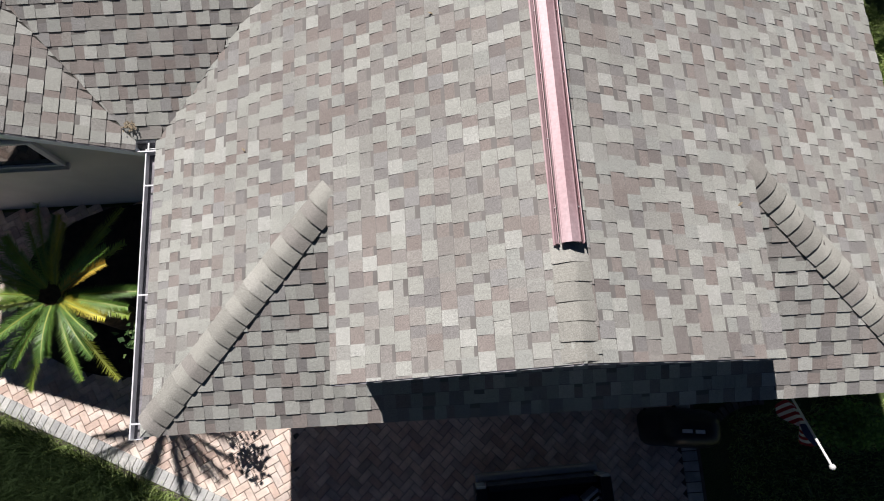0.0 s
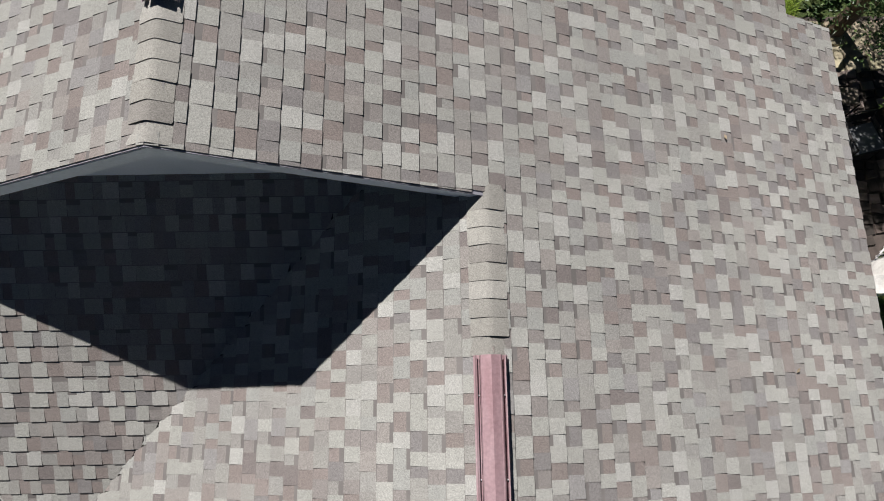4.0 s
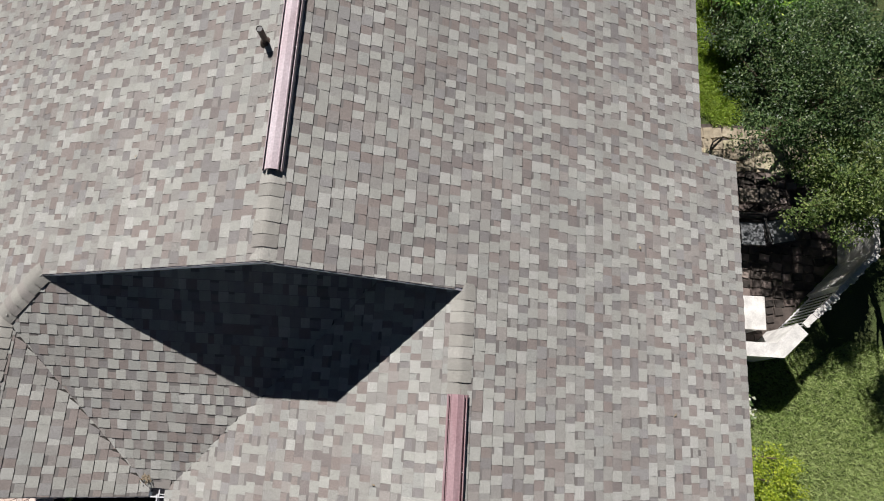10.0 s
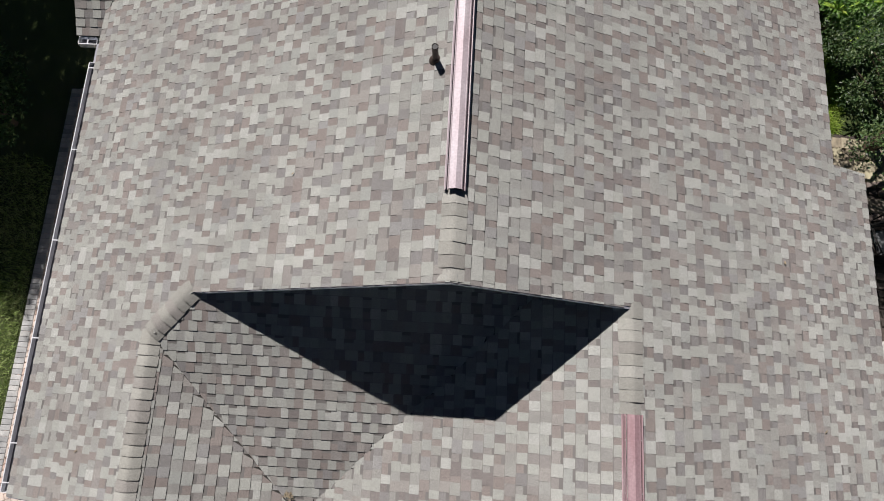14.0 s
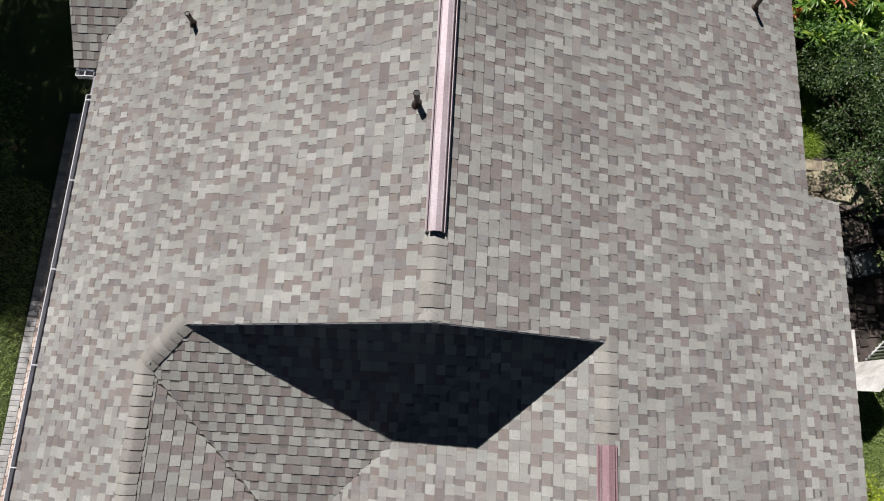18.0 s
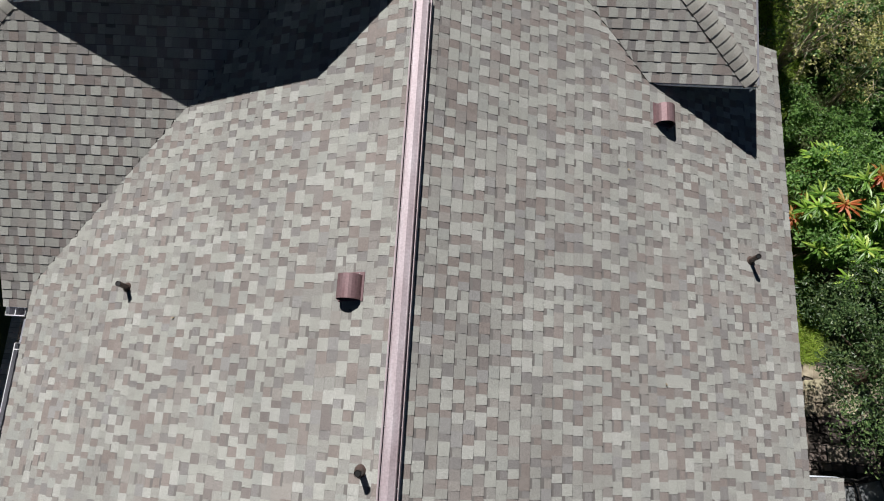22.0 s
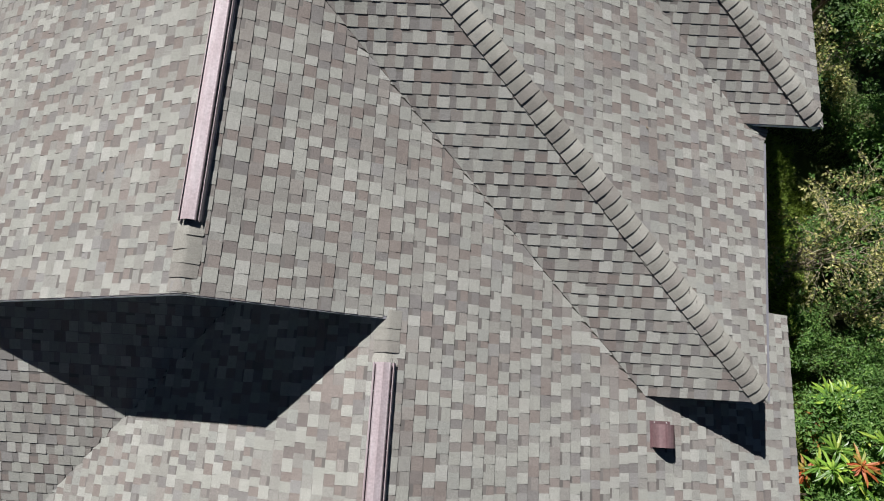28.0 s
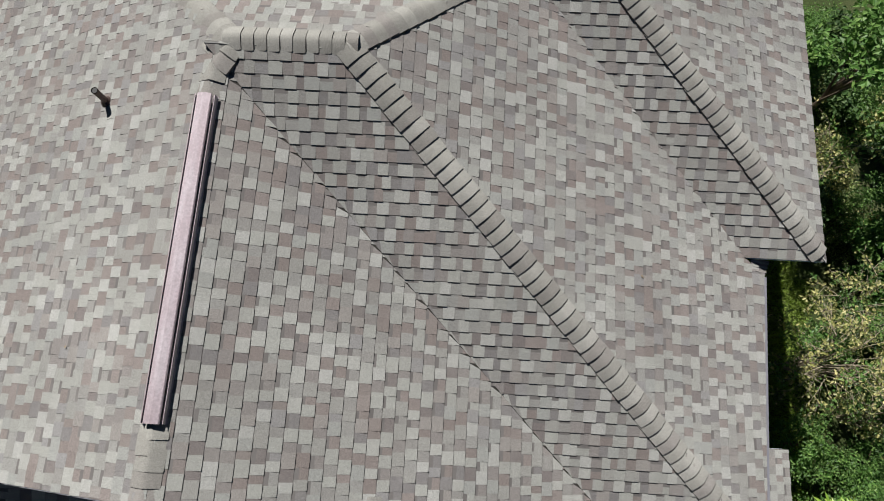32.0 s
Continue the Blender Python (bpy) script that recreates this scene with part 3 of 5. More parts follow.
# ---- pipes and hooded vents ----
def vent_pipe(x, y, z, height=0.27, radius=0.036, lean=0.0):
    pipe = empty("vent_pipe", "short brown painted plumbing vent pipe on the shingles", "vent pipe", "plumbing vents on the roof", Matrix.Translation((x, y, z)))
    bm = tube([(0, 0, -0.06), (0, 0, height * 0.5), (lean, 0, height)], radius, 14, caps=False)
    part("pipe", bm, PIPE, pipe, smooth=True)
    bm = tube([(lean, 0, height), (lean, 0, height - 0.06)], radius * 0.86, 14)
    part("pipe_mouth", bm, BLACK, pipe, "dark open mouth")
    bm = tube([(0, 0, -0.03), (0, 0, 0.012), (0, 0, 0.05)], [radius * 2.2, radius * 1.9, radius * 1.05], 14, caps=False)
    part("boot", bm, PIPE, pipe, "lead flashing boot", True)
    bm = tube([(lean, 0, height - 0.012), (lean, 0, height + 0.004)], radius * 1.12, 14, caps=False)
    part("rim", bm, PIPE, pipe)


for px, py, pz in ((-1.406, 8.267, 5.513), (-5.10, 10.34, 3.74), (3.70, 11.27, 3.354), (-4.447, 18.407, 5.875)):
    vent_pipe(px, py, pz)


def hood_vent(x, y, z, tilt):
    """A half-round hood, open towards the front."""
    vent = empty("hood_vent", "maroon half-round metal exhaust hood on the shingles", "roof vent", "exhaust hoods on the roof",
                 Matrix.Translation((x, y, z)) @ Matrix.Rotation(tilt, 4, "Y"))
    n, w, l = 12, 0.14, 0.28
    arc = [(w * math.cos(math.pi * i / n), 0.05 + w * math.sin(math.pi * i / n)) for i in range(n + 1)]
    outer = [(w, -0.02)] + arc + [(-w, -0.02)]
    inner = [(px * 0.95, (pz - 0.05) * 0.95 + 0.05 if pz > 0.05 else pz) for px, pz in outer][::-1]
    part("hood", prism([(px, 0, pz) for px, pz in outer + inner], (0, l, 0)), MAROON_DARK, vent)
    part("back_plate", prism([(px * 0.94, l - 0.03, pz) for px, pz in outer], (0, 0.012, 0)), MAROON_DARK, vent)
    # the hood's dark inside is put in as a black plate
    part("mouth_dark", prism([(px * 0.94, 0.05, pz) for px, pz in outer], (0, 0.006, 0)), BLACK, vent, "black plate for the dark inside the mouth")
    part("flange", box(-0.165, 0.165, -0.01, l + 0.04, -0.006, 0.014, 0.002), MAROON_DARK, vent, "maroon flashing plate under the hood")
    for s in (-1, 1):
        bm = bmesh.new()
        bmesh.ops.create_icosphere(bm, subdivisions=1, radius=0.008, matrix=Matrix.Translation((s * 0.10, l + 0.02, 0.016)))
        part("screw", bm, WHITE, vent)


hood_vent(-1.70, 10.06, 5.372, -math.atan(S))
hood_vent(2.27, 13.0, 4.040, math.atan(S))


# ---- gutters ----
def gutter(x0, y0, x1, y1, z, straps, label):
    """A box gutter hung along a level line, its trough on the left of the way from 0 to 1."""
    a, b = Vector((x0, y0, z)), Vector((x1, y1, z))
    d = (b - a).normalized()
    out = Vector((-d.y, d.x, 0))
    g = empty("gutter", label, "gutter")
    up = Vector((0, 0, 1))

    def run(name, ring, mat, lab=""):
        part(name, prism([a + out * p + up * q for p, q in ring], b - a), mat, g, lab)

    run("front_lip", [(0.130, 0.0), (0.143, 0.0), (0.143, -0.11), (0.130, -0.11)], WHITE, "white enamelled front lip")
    run("trough", [(0.0, -0.085), (0.130, -0.085), (0.130, -0.115), (0.0, -0.115)], GUTTER_IN, "dirty trough with leaf litter")
    run("back", [(0.0, -0.01), (0.006, -0.01), (0.006, -0.10), (0.0, -0.10)], WHITE)
    for f in straps:
        p = a.lerp(b, f)
        ring = [p - d * 0.008 + up * -0.006, p + d * 0.008 + up * -0.006, p + d * 0.008 + out * 0.13 + up * -0.006, p - d * 0.008 + out * 0.13 + up * -0.006]
        part("hanger", prism(ring, (0, 0, 0.008)), WHITE, g, "white gutter hanger")
    for p in (a, b):
        ring = [p, p + out * 0.145, p + out * 0.145 - up * 0.11, p - up * 0.11]
        s = 1 if p is a else -1
        part("end_cap", prism(ring, d * (0.006 * s)), WHITE, g)
    return g


gutter(EAVE_L + 0.015, -0.11, EAVE_L + 0.015, 2.93, 2.73, (0.05, 0.47, 0.86), "white metal gutter with a dirty trough along the garage eave")
gutter(EAVE_ML + 0.015, 2.94, EAVE_ML + 0.015, 9.56, 2.755, (0.02, 0.10, 0.323, 0.547, 0.77, 0.985), "long white metal gutter with a dirty trough")
leader = empty("leader_box", "small grey metal leader box at the end of the gutter", "gutter")
part("box", box(EAVE_ML - 0.10, EAVE_ML + 0.02, 9.57, 9.93, 2.58, 2.70, 0.008), DRIP, leader)
part("outlet", tube([(EAVE_ML - 0.04, 9.75, 2.585), (EAVE_ML - 0.04, 9.75, 2.3), (EAVE_ML + 0.3, 9.75, 2.1)], 0.04, 10), WHITE, leader, "white outlet elbow")
gutter(-7.26, 10.13, -7.58, 10.13, 2.58, (0.5,), "short white metal gutter end below the front slope")
gutter(-7.50, 12.20, -9.15, 12.20, 3.605, (0.06, 0.5, 0.95), "white metal gutter below the upper front slope")
gutter(-2.88, 3.03, -3.17, 3.03, 2.745, (0.45,), "short white metal gutter in the roof corner")
# dry leaf litter caught in the roof corner
lit_rng = random.Random(8)
verts, faces = [], []
for i in range(90):
    p = Vector((-3.17 + lit_rng.gauss(0, 0.035), 3.17 + lit_rng.gauss(0, 0.05), 2.855 + lit_rng.random() * 0.02))
    a = lit_rng.random() * 6.28
    u, v = Vector((math.cos(a), math.sin(a), 0.2)) * 0.016, Vector((-math.sin(a), math.cos(a), 0.3)) * 0.007
    n = len(verts)
    verts += [p - u, p + v, p + u, p - v]
    faces.append((n, n + 1, n + 2, n + 3))
LITTER = varied("dry_litter", (0.32, 0.26, 0.18), 0.9, amount=0.3)
tagged(new("leaf_litter", mesh_from("leaf_litter", verts, faces, LITTER)), "small heap of dry pale leaf litter in the roof corner", "leaf litter", "", "stuff")

# window and its frame in the shaded entry wall
GLASS = Mat("dark_window_glass", 0.05, 0.0, 0.5).color((0.015, 0.018, 0.02)).m
win = empty("window_1", "dark window in a white frame in the entry wall", "window", kind="structure", place=Matrix.Translation((-5.5, 3.295, 2.0)) @ Matrix.Diagonal((1, 1, 0.56, 1)))
for x0, x1, z0, z1 in ((-0.95, 0.95, 0.55, 0.63), (-0.95, 0.95, -0.63, -0.55), (-0.95, -0.87, -0.55, 0.55), (0.87, 0.95, -0.55, 0.55), (-0.025, 0.025, -0.55, 0.55)):
    part("window_frame", box(x0, x1, -0.05, 0.0, z0, z1, 0.006), WHITE, win)
for x0, x1 in ((-0.87, -0.025), (0.025, 0.87)):
    part("pane", box(x0, x1, -0.02, -0.012, -0.55, 0.55), GLASS, win)
part("window_sill", box(-1.0, 1.0, -0.10, 0.0, -0.68, -0.63, 0.008), STUCCO, win)

# a few dry leaves lying about on the shingles
verts, faces = [], []
DROPS = (("main_right", 3.4, 6.6), ("main_right", 4.2, 2.9), ("main_right", 2.2, 9.4), ("main_right", 1.7, 12.2), ("middle_left", -5.9, 3.6), ("middle_left", -3.1, 7.1), ("middle_left", -4.2, 9.9),
         ("garage_left", -1.8, 2.6), ("garage_left", 0.1, 3.4), ("wing_right", 1.9, 16.9), ("far_left", -4.3, 15.6), ("main_right", 3.9, 4.4), ("main_right", 2.7, 1.6), ("middle_left", -5.6, 12.0))
for name, lx, ly in DROPS:
    axis, sign, c = SLOPES[name][:3]
    p = slope_point(axis, sign, c, lx, ly, 0.022)
    a = lit_rng.random() * 6.28
    size = lit_rng.uniform(0.02, 0.035)
    u, w = Vector((math.cos(a), math.sin(a), 0.1)) * size, Vector((-math.sin(a), math.cos(a), 0.25)) * size * 0.4
    n = len(verts)
    verts += [p - u, p + w, p + u, p - w]
    faces.append((n, n + 1, n + 2, n + 3))
tagged(new("dry_leaves", mesh_from("dry_leaves", verts, faces, LITTER)), "a few dry pale leaves scattered on the roof", "leaf litter", "", "stuff")

# ---- garden ----
def grass_material(name, a, b, c):
    m = Mat(name, 0.75, 0.0, 0.25)
    m.color(m.mix(m.grey(m.noise(0.8, 3), 0.0, 1.0), m.ramp(m.island(), [(0.0, a), (0.6, b), (1.0, c)]), m.ramp(m.island(), [(0.0, b), (1.0, c)])))
    return m.m


def leaf_material(name, stops, rough=0.45, spec=0.5, glow=0.3):
    """Leaves: colour by leaf, some light let through."""
    m = Mat(name, rough, 0.0, spec)
    c = m.ramp(m.island(), stops)
    c = m.mix(1.0, c, m.grey(m.noise(2.0, 3), 0.75, 1.25), "MULTIPLY")
    m.color(c)
    tr = m.t.nodes.new("ShaderNodeBsdfTranslucent")
    m.link(c, tr.inputs["Color"])
    mx = m.t.nodes.new("ShaderNodeMixShader")
    mx.inputs[0].default_value = glow
    m.link(m.b.outputs[0], mx.inputs[1])
    m.link(tr.outputs[0], mx.inputs[2])
    m.link(mx.outputs[0], m.t.nodes["Material Output"].inputs["Surface"])
    return m.m


GRASS = grass_material("lawn_grass", (0.155, 0.245, 0.052), (0.300, 0.405, 0.120), (0.500, 0.565, 0.265))
LEAF_DARK = leaf_material("dark_small_leaves", [(0.0, (0.042, 0.090, 0.031)), (0.6, (0.084, 0.161, 0.050)), (1.0, (0.168, 0.245, 0.087))], 0.5, 0.35)
LEAF_GLOSS = leaf_material("glossy_dark_leaves", [(0.0, (0.030, 0.062, 0.020)), (0.6, (0.078, 0.146, 0.046)), (1.0, (0.203, 0.277, 0.105))], 0.42, 0.5, 0.25)
LEAF_OLIVE = leaf_material("olive_green_leaves", [(0.0, (0.052, 0.098, 0.021)), (0.6, (0.143, 0.215, 0.052)), (1.0, (0.312, 0.364, 0.130))], 0.42, 0.5, 0.3)
LEAF_WHITE = leaf_material("white_flowers_and_leaves", [(0.0, (0.10, 0.17, 0.06)), (0.5, (0.20, 0.28, 0.12)), (0.55, (0.62, 0.62, 0.52)), (1.0, (0.70, 0.69, 0.60))])
LEAF_HEDGE = leaf_material("yellow_green_hedge_leaves", [(0.0, (0.168, 0.252, 0.017)), (0.6, (0.336, 0.434, 0.035)), (1.0, (0.532, 0.588, 0.070))])
LEAF_BROAD = leaf_material("bright_croton_leaves", [(0.0, (0.104, 0.234, 0.036)), (0.5, (0.234, 0.429, 0.065)), (0.85, (0.403, 0.585, 0.098)), (1.0, (0.572, 0.663, 0.137))], 0.36, 0.5)
LEAF_RED = leaf_material("orange_red_young_leaves", [(0.0, (0.432, 0.084, 0.030)), (0.4, (0.576, 0.192, 0.060)), (0.7, (0.504, 0.324, 0.084)), (1.0, (0.288, 0.384, 0.072))])
LEAF_FERN = leaf_material("fine_green_leaves", [(0.0, (0.082, 0.191, 0.040)), (0.6, (0.155, 0.300, 0.073)), (1.0, (0.255, 0.410, 0.109))])
LEAF_PALE = leaf_material("pale_yellowing_leaves", [(0.0, (0.060, 0.100, 0.028)), (0.3, (0.200, 0.260, 0.075)), (0.65, (0.500, 0.490, 0.170)), (1.0, (0.800, 0.740, 0.360))])
BARK = varied("grey_brown_bark", (0.16, 0.12, 0.085), 0.9, amount=0.3, scale=6, fine=60, bump=0.6)
TWIG = varied("dry_twig", (0.42, 0.36, 0.26), 0.9, amount=0.3, scale=6, fine=60, bump=0.4)
SOIL = None


def soil():
    m = Mat("lawn_soil", 0.95)
    a = m.noise(0.7, 4)
    c = m.ramp(a, [(0.3, (0.044, 0.068, 0.018)), (0.5, (0.064, 0.090, 0.026)), (0.7, (0.092, 0.102, 0.042))])
    c = m.mix(1.0, c, m.grey(m.noise(45, 4), 0.6, 1.4), "MULTIPLY")
    m.color(c).bump(m.noise(60, 4), 0.8, 0.02)
    return m.m


SOIL = soil()
ground = new("ground", mesh_from("ground", [(-400, -400, 0), (400, -400, 0), (400, 400, 0), (-400, 400, 0)], [(0, 1, 2, 3)], SOIL))
tagged(ground, "grassy garden ground round the house", "ground", "", "structure")


def leaf_cloud(centres, sizes, per, length, width, seed, flat=0.5):
    """Leaves in clumps: a bent four-sided leaf each. Returns verts and faces."""
    g = np.random.default_rng(seed)
    c = np.repeat(np.asarray(centres, float), per, axis=0)
    r = np.repeat(np.asarray(sizes, float), per)
    n = len(c)
    off = g.normal(size=(n, 3))
    off /= np.linalg.norm(off, axis=1)[:, None]
    p = c + off * (r * g.random(n) ** 0.45)[:, None]
    axis = g.normal(size=(n, 3)) + off * 0.8
    axis[:, 2] *= flat
    axis /= np.linalg.norm(axis, axis=1)[:, None]
    up = g.normal(size=(n, 3)) * 0.5 + np.array([0, 0, 1.0]) + off * 0.4
    side = np.cross(axis, up)
    side /= np.linalg.norm(side, axis=1)[:, None]
    nrm = np.cross(side, axis)
    l = (length * g.uniform(0.6, 1.3, n))[:, None]
    w = (width * g.uniform(0.6, 1.3, n))[:, None]
    v = np.empty((n, 4, 3))
    v[:, 0] = p
    v[:, 1] = p + axis * l * 0.5 + side * w + nrm * w * 0.35
    v[:, 2] = p + axis * l - nrm * l * 0.12
    v[:, 3] = p + axis * l * 0.5 - side * w + nrm * w * 0.35
    idx = np.arange(n * 4).reshape(n, 4)
    return v.reshape(-1, 3).tolist(), idx.tolist()


def crown_points(centre, radii, n, seed, shell=0.55, bottom=-0.5):
    g = np.random.default_rng(seed)
    out = []
    while len(out) < n:
        q = g.normal(size=3)
        q /= np.linalg.norm(q)
        if q[2] < bottom:
            continue
        wob = 0.80 + 0.60 * noise.noise(Vector(q * 2.6) + Vector((seed * 1.37, seed * 0.71, 0)))
        q = q * wob * (shell + (1 - shell) * g.random())
        out.append([centre[k] + q[k] * radii[k] for k in range(3)])
    return out


def tree(name, x, y, label, category, radii, height, clumps, clump_size, per, leaf, mat, seed, trunk=0.09, limbs=7, bark=None, group="", base=0.0, shift=(0.0, 0.0)):
    t = empty(name, label, category, group, Matrix.Translation((x, y, base)))
    g = random.Random(seed)
    pts = crown_points((shift[0], shift[1], height), radii, clumps, seed)
    bm = tube([(0, 0, -0.05), (0.03 + shift[0] * 0.3, 0.02 + shift[1] * 0.3, height * 0.35), (shift[0] * 0.8, shift[1] * 0.8, height * 0.75)], [trunk * 1.4, trunk, trunk * 0.6], 9)
    part("trunk", bm, bark or BARK, t)
    for i in range(limbs):
        q = Vector(pts[g.randrange(len(pts))])
        k = g.uniform(0.25, 0.6)
        s = Vector((shift[0] * k, shift[1] * k, height * k))
        m = s.lerp(q, 0.5) + Vector((g.uniform(-0.1, 0.1), g.uniform(-0.1, 0.1), 0.12))
        part("limb", tube([s, m, s.lerp(q, 0.86)], [trunk * 0.5, trunk * 0.32, trunk * 0.12], 6), bark or BARK, t)
    v, f = leaf_cloud(pts, [clump_size * g.uniform(0.6, 1.25) for _ in pts], per, leaf[0], leaf[1], seed)
    child("crown", mesh_from("crown", v, f, mat), t, "crown of many small leaves")
    return t


tree("tree", 7.05, 9.95, "dense dark green small-leaved tree beside the house", "tree", (1.9, 2.25, 1.1), 2.2, 215, 0.30, 180, (0.058, 0.015), LEAF_GLOSS, 21, 0.11, 14)
tree("tree", 7.6, 8.5, "olive-green small-leaved tree overhanging the terrace", "tree", (0.95, 1.05, 0.75), 2.3, 70, 0.21, 150, (0.056, 0.015), LEAF_OLIVE, 22, 0.045, 12, shift=(-0.55, -0.45))
# added out of view, only for its shadow on the lawn
tree("tree", 8.6, 7.5, "small-leaved tree behind the terrace wall, added unseen to shade the lawn", "tree", (0.75, 0.95, 0.7), 3.2, 60, 0.24, 130, (0.056, 0.016), LEAF_OLIVE, 27, 0.05, 10, shift=(-0.6, -0.15))
tree("tree", 6.35, 21.3, "tall broad-leaved tree behind the house corner", "tree", (1.15, 1.0, 0.9), 3.4, 40, 0.28, 50, (0.12, 0.036), LEAF_FERN, 26, 0.05, 9)
# two unseen trees set far left to keep the sun off the side path
tree("tree", -12.3, 13.9, "tall dense dark-leaved tree, added unseen to shade the side path", "tree", (2.6, 3.2, 2.5), 6.4, 260, 0.60, 60, (0.14, 0.045), LEAF_DARK, 23, 0.2, 10)
tree("tree", -12.6, 18.6, "tall dense dark-leaved tree, added unseen to shade the side path", "tree", (2.6, 3.2, 2.5), 6.6, 240, 0.60, 60, (0.14, 0.045), LEAF_DARK, 24, 0.2, 10)
tree("shrub", -10.3, 9.6, "dark green shrub beside the shaded side path", "shrub", (0.8, 1.4, 0.9), 1.0, 60, 0.32, 60, (0.09, 0.028), LEAF_DARK, 25, 0.05, 8)
thicket = random.Random(29)
for k in range(34):
    sx, sy = thicket.uniform(5.35, 8.6), 13.1 + k * 0.31
    if sy > 15.4 and sx < 5.75 + (0.5 if sy < 19.5 else 0.0):
        sx += 0.9
    if 15.3 < sy < 19.6:
        sx = max(sx, 6.4 + 1.5 * thicket.random())
    rr, hh = thicket.uniform(0.40, 0.75), thicket.uniform(0.65, 1.45) if sy < 15.5 else thicket.uniform(0.5, 1.1)
    mat, leafy, words = ((LEAF_FERN, (0.065, 0.014), "fine-leaved bright green garden shrub"), (LEAF_DARK, (0.10, 0.032), "dark green broad-leaved garden shrub"),
                         (LEAF_FERN, (0.11, 0.034), "mid-green broad-leaved garden shrub"), (LEAF_PALE, (0.07, 0.018), "straggly yellow-green garden shrub"))[k % 4 if sy > 15.5 else 0]
    tree("shrub", sx, sy, words, "shrub", (rr, rr * 1.15, hh * 0.75), hh * 0.8, 34, 0.20, 60 if leafy[0] > 0.08 else 95, leafy, mat, 131 + k, 0.022, 6, group="garden shrubs")
tree("shrub", 5.25, -0.5, "dark green shrub below the front eave", "shrub", (0.55, 0.3, 0.4), 0.6, 36, 0.16, 60, (0.07, 0.022), LEAF_FERN, 51, 0.02, 5)
tree("shrub", -3.3, 0.95, "leafy shrub beside the garage wall", "shrub", (0.26, 0.42, 0.42), 1.75, 26, 0.16, 7, (0.085, 0.028), LEAF_DARK, 52, 0.02, 5)

tree("shrub", 5.92, 4.75, "small pale-flowered shrub at the foot of the terrace wall", "shrub", (0.28, 0.24, 0.22), 0.6, 14, 0.12, 16, (0.07, 0.028), LEAF_WHITE, 53, 0.014, 5)


def twiggy_shrub(x, y, seed, reach, height, twigs=46):
    """A half-bare shrub: arching twigs from the base and sparse pale leaves."""
    t = empty("twiggy_shrub", "half-bare straggly shrub with dry twigs and pale yellowing leaves", "shrub", place=Matrix.Translation((x, y, 0)))
    g = random.Random(seed)
    pts = []
    for i in range(twigs):
        a, r = g.uniform(0, 6.283), reach * g.uniform(0.35, 1.0)
        h = height * g.uniform(0.55, 1.05)
        end = Vector((math.cos(a) * r, math.sin(a) * r, h * (1.05 - 0.4 * r / reach)))
        mid = Vector((end.x * 0.4 + g.uniform(-0.08, 0.08), end.y * 0.4 + g.uniform(-0.08, 0.08), h * 0.75))
        path = [Vector((0.05 * math.cos(a), 0.05 * math.sin(a), 0)), mid * 0.55 + Vector((0, 0, 0.1)), mid, mid.lerp(end, 0.55) + Vector((0, 0, 0.05)), end]
        part("twig", tube(path, [0.011, 0.008, 0.006, 0.004, 0.002], 5), TWIG, t)
        for f in (0.4, 0.7, 1.0):
            pts.append(mid.lerp(end, f))
        for s in range(3):
            q = mid.lerp(end, g.uniform(0.2, 0.9))
            tip = q + Vector((g.uniform(-0.26, 0.26), g.uniform(-0.26, 0.26), g.uniform(0, 0.16)))
            part("twig", tube([q, q.lerp(tip, 0.5) + Vector((0, 0, 0.03)), tip], [0.004, 0.003, 0.0015], 4), TWIG, t)
            pts.append(tip)
    for name, mat, share, words in (("leaves", LEAF_PALE, 0, "sparse pale yellow-green leaves"), ("green_leaves", LEAF_FERN, 1, "darker green leaves")):
        own = [list(p) for p in pts if (noise.noise(p * 1.7 + Vector((seed, 0, 0))) > 0.16) == bool(share)]
        v, f = leaf_cloud(own, [0.085 * g.uniform(0.4, 1.4) for _ in own], 7, 0.068, 0.020, seed)
        child(name, mesh_from(name, v, f, mat), t, words)


twiggy_shrub(6.05, 16.4, 61, 1.2, 2.85, 60)
twiggy_shrub(6.9, 17.5, 62, 0.9, 2.0, 30)
twiggy_shrub(5.95, 19.9, 63, 0.85, 3.3, 40)
twiggy_shrub(7.0, 15.5, 64, 0.7, 1.9, 24)


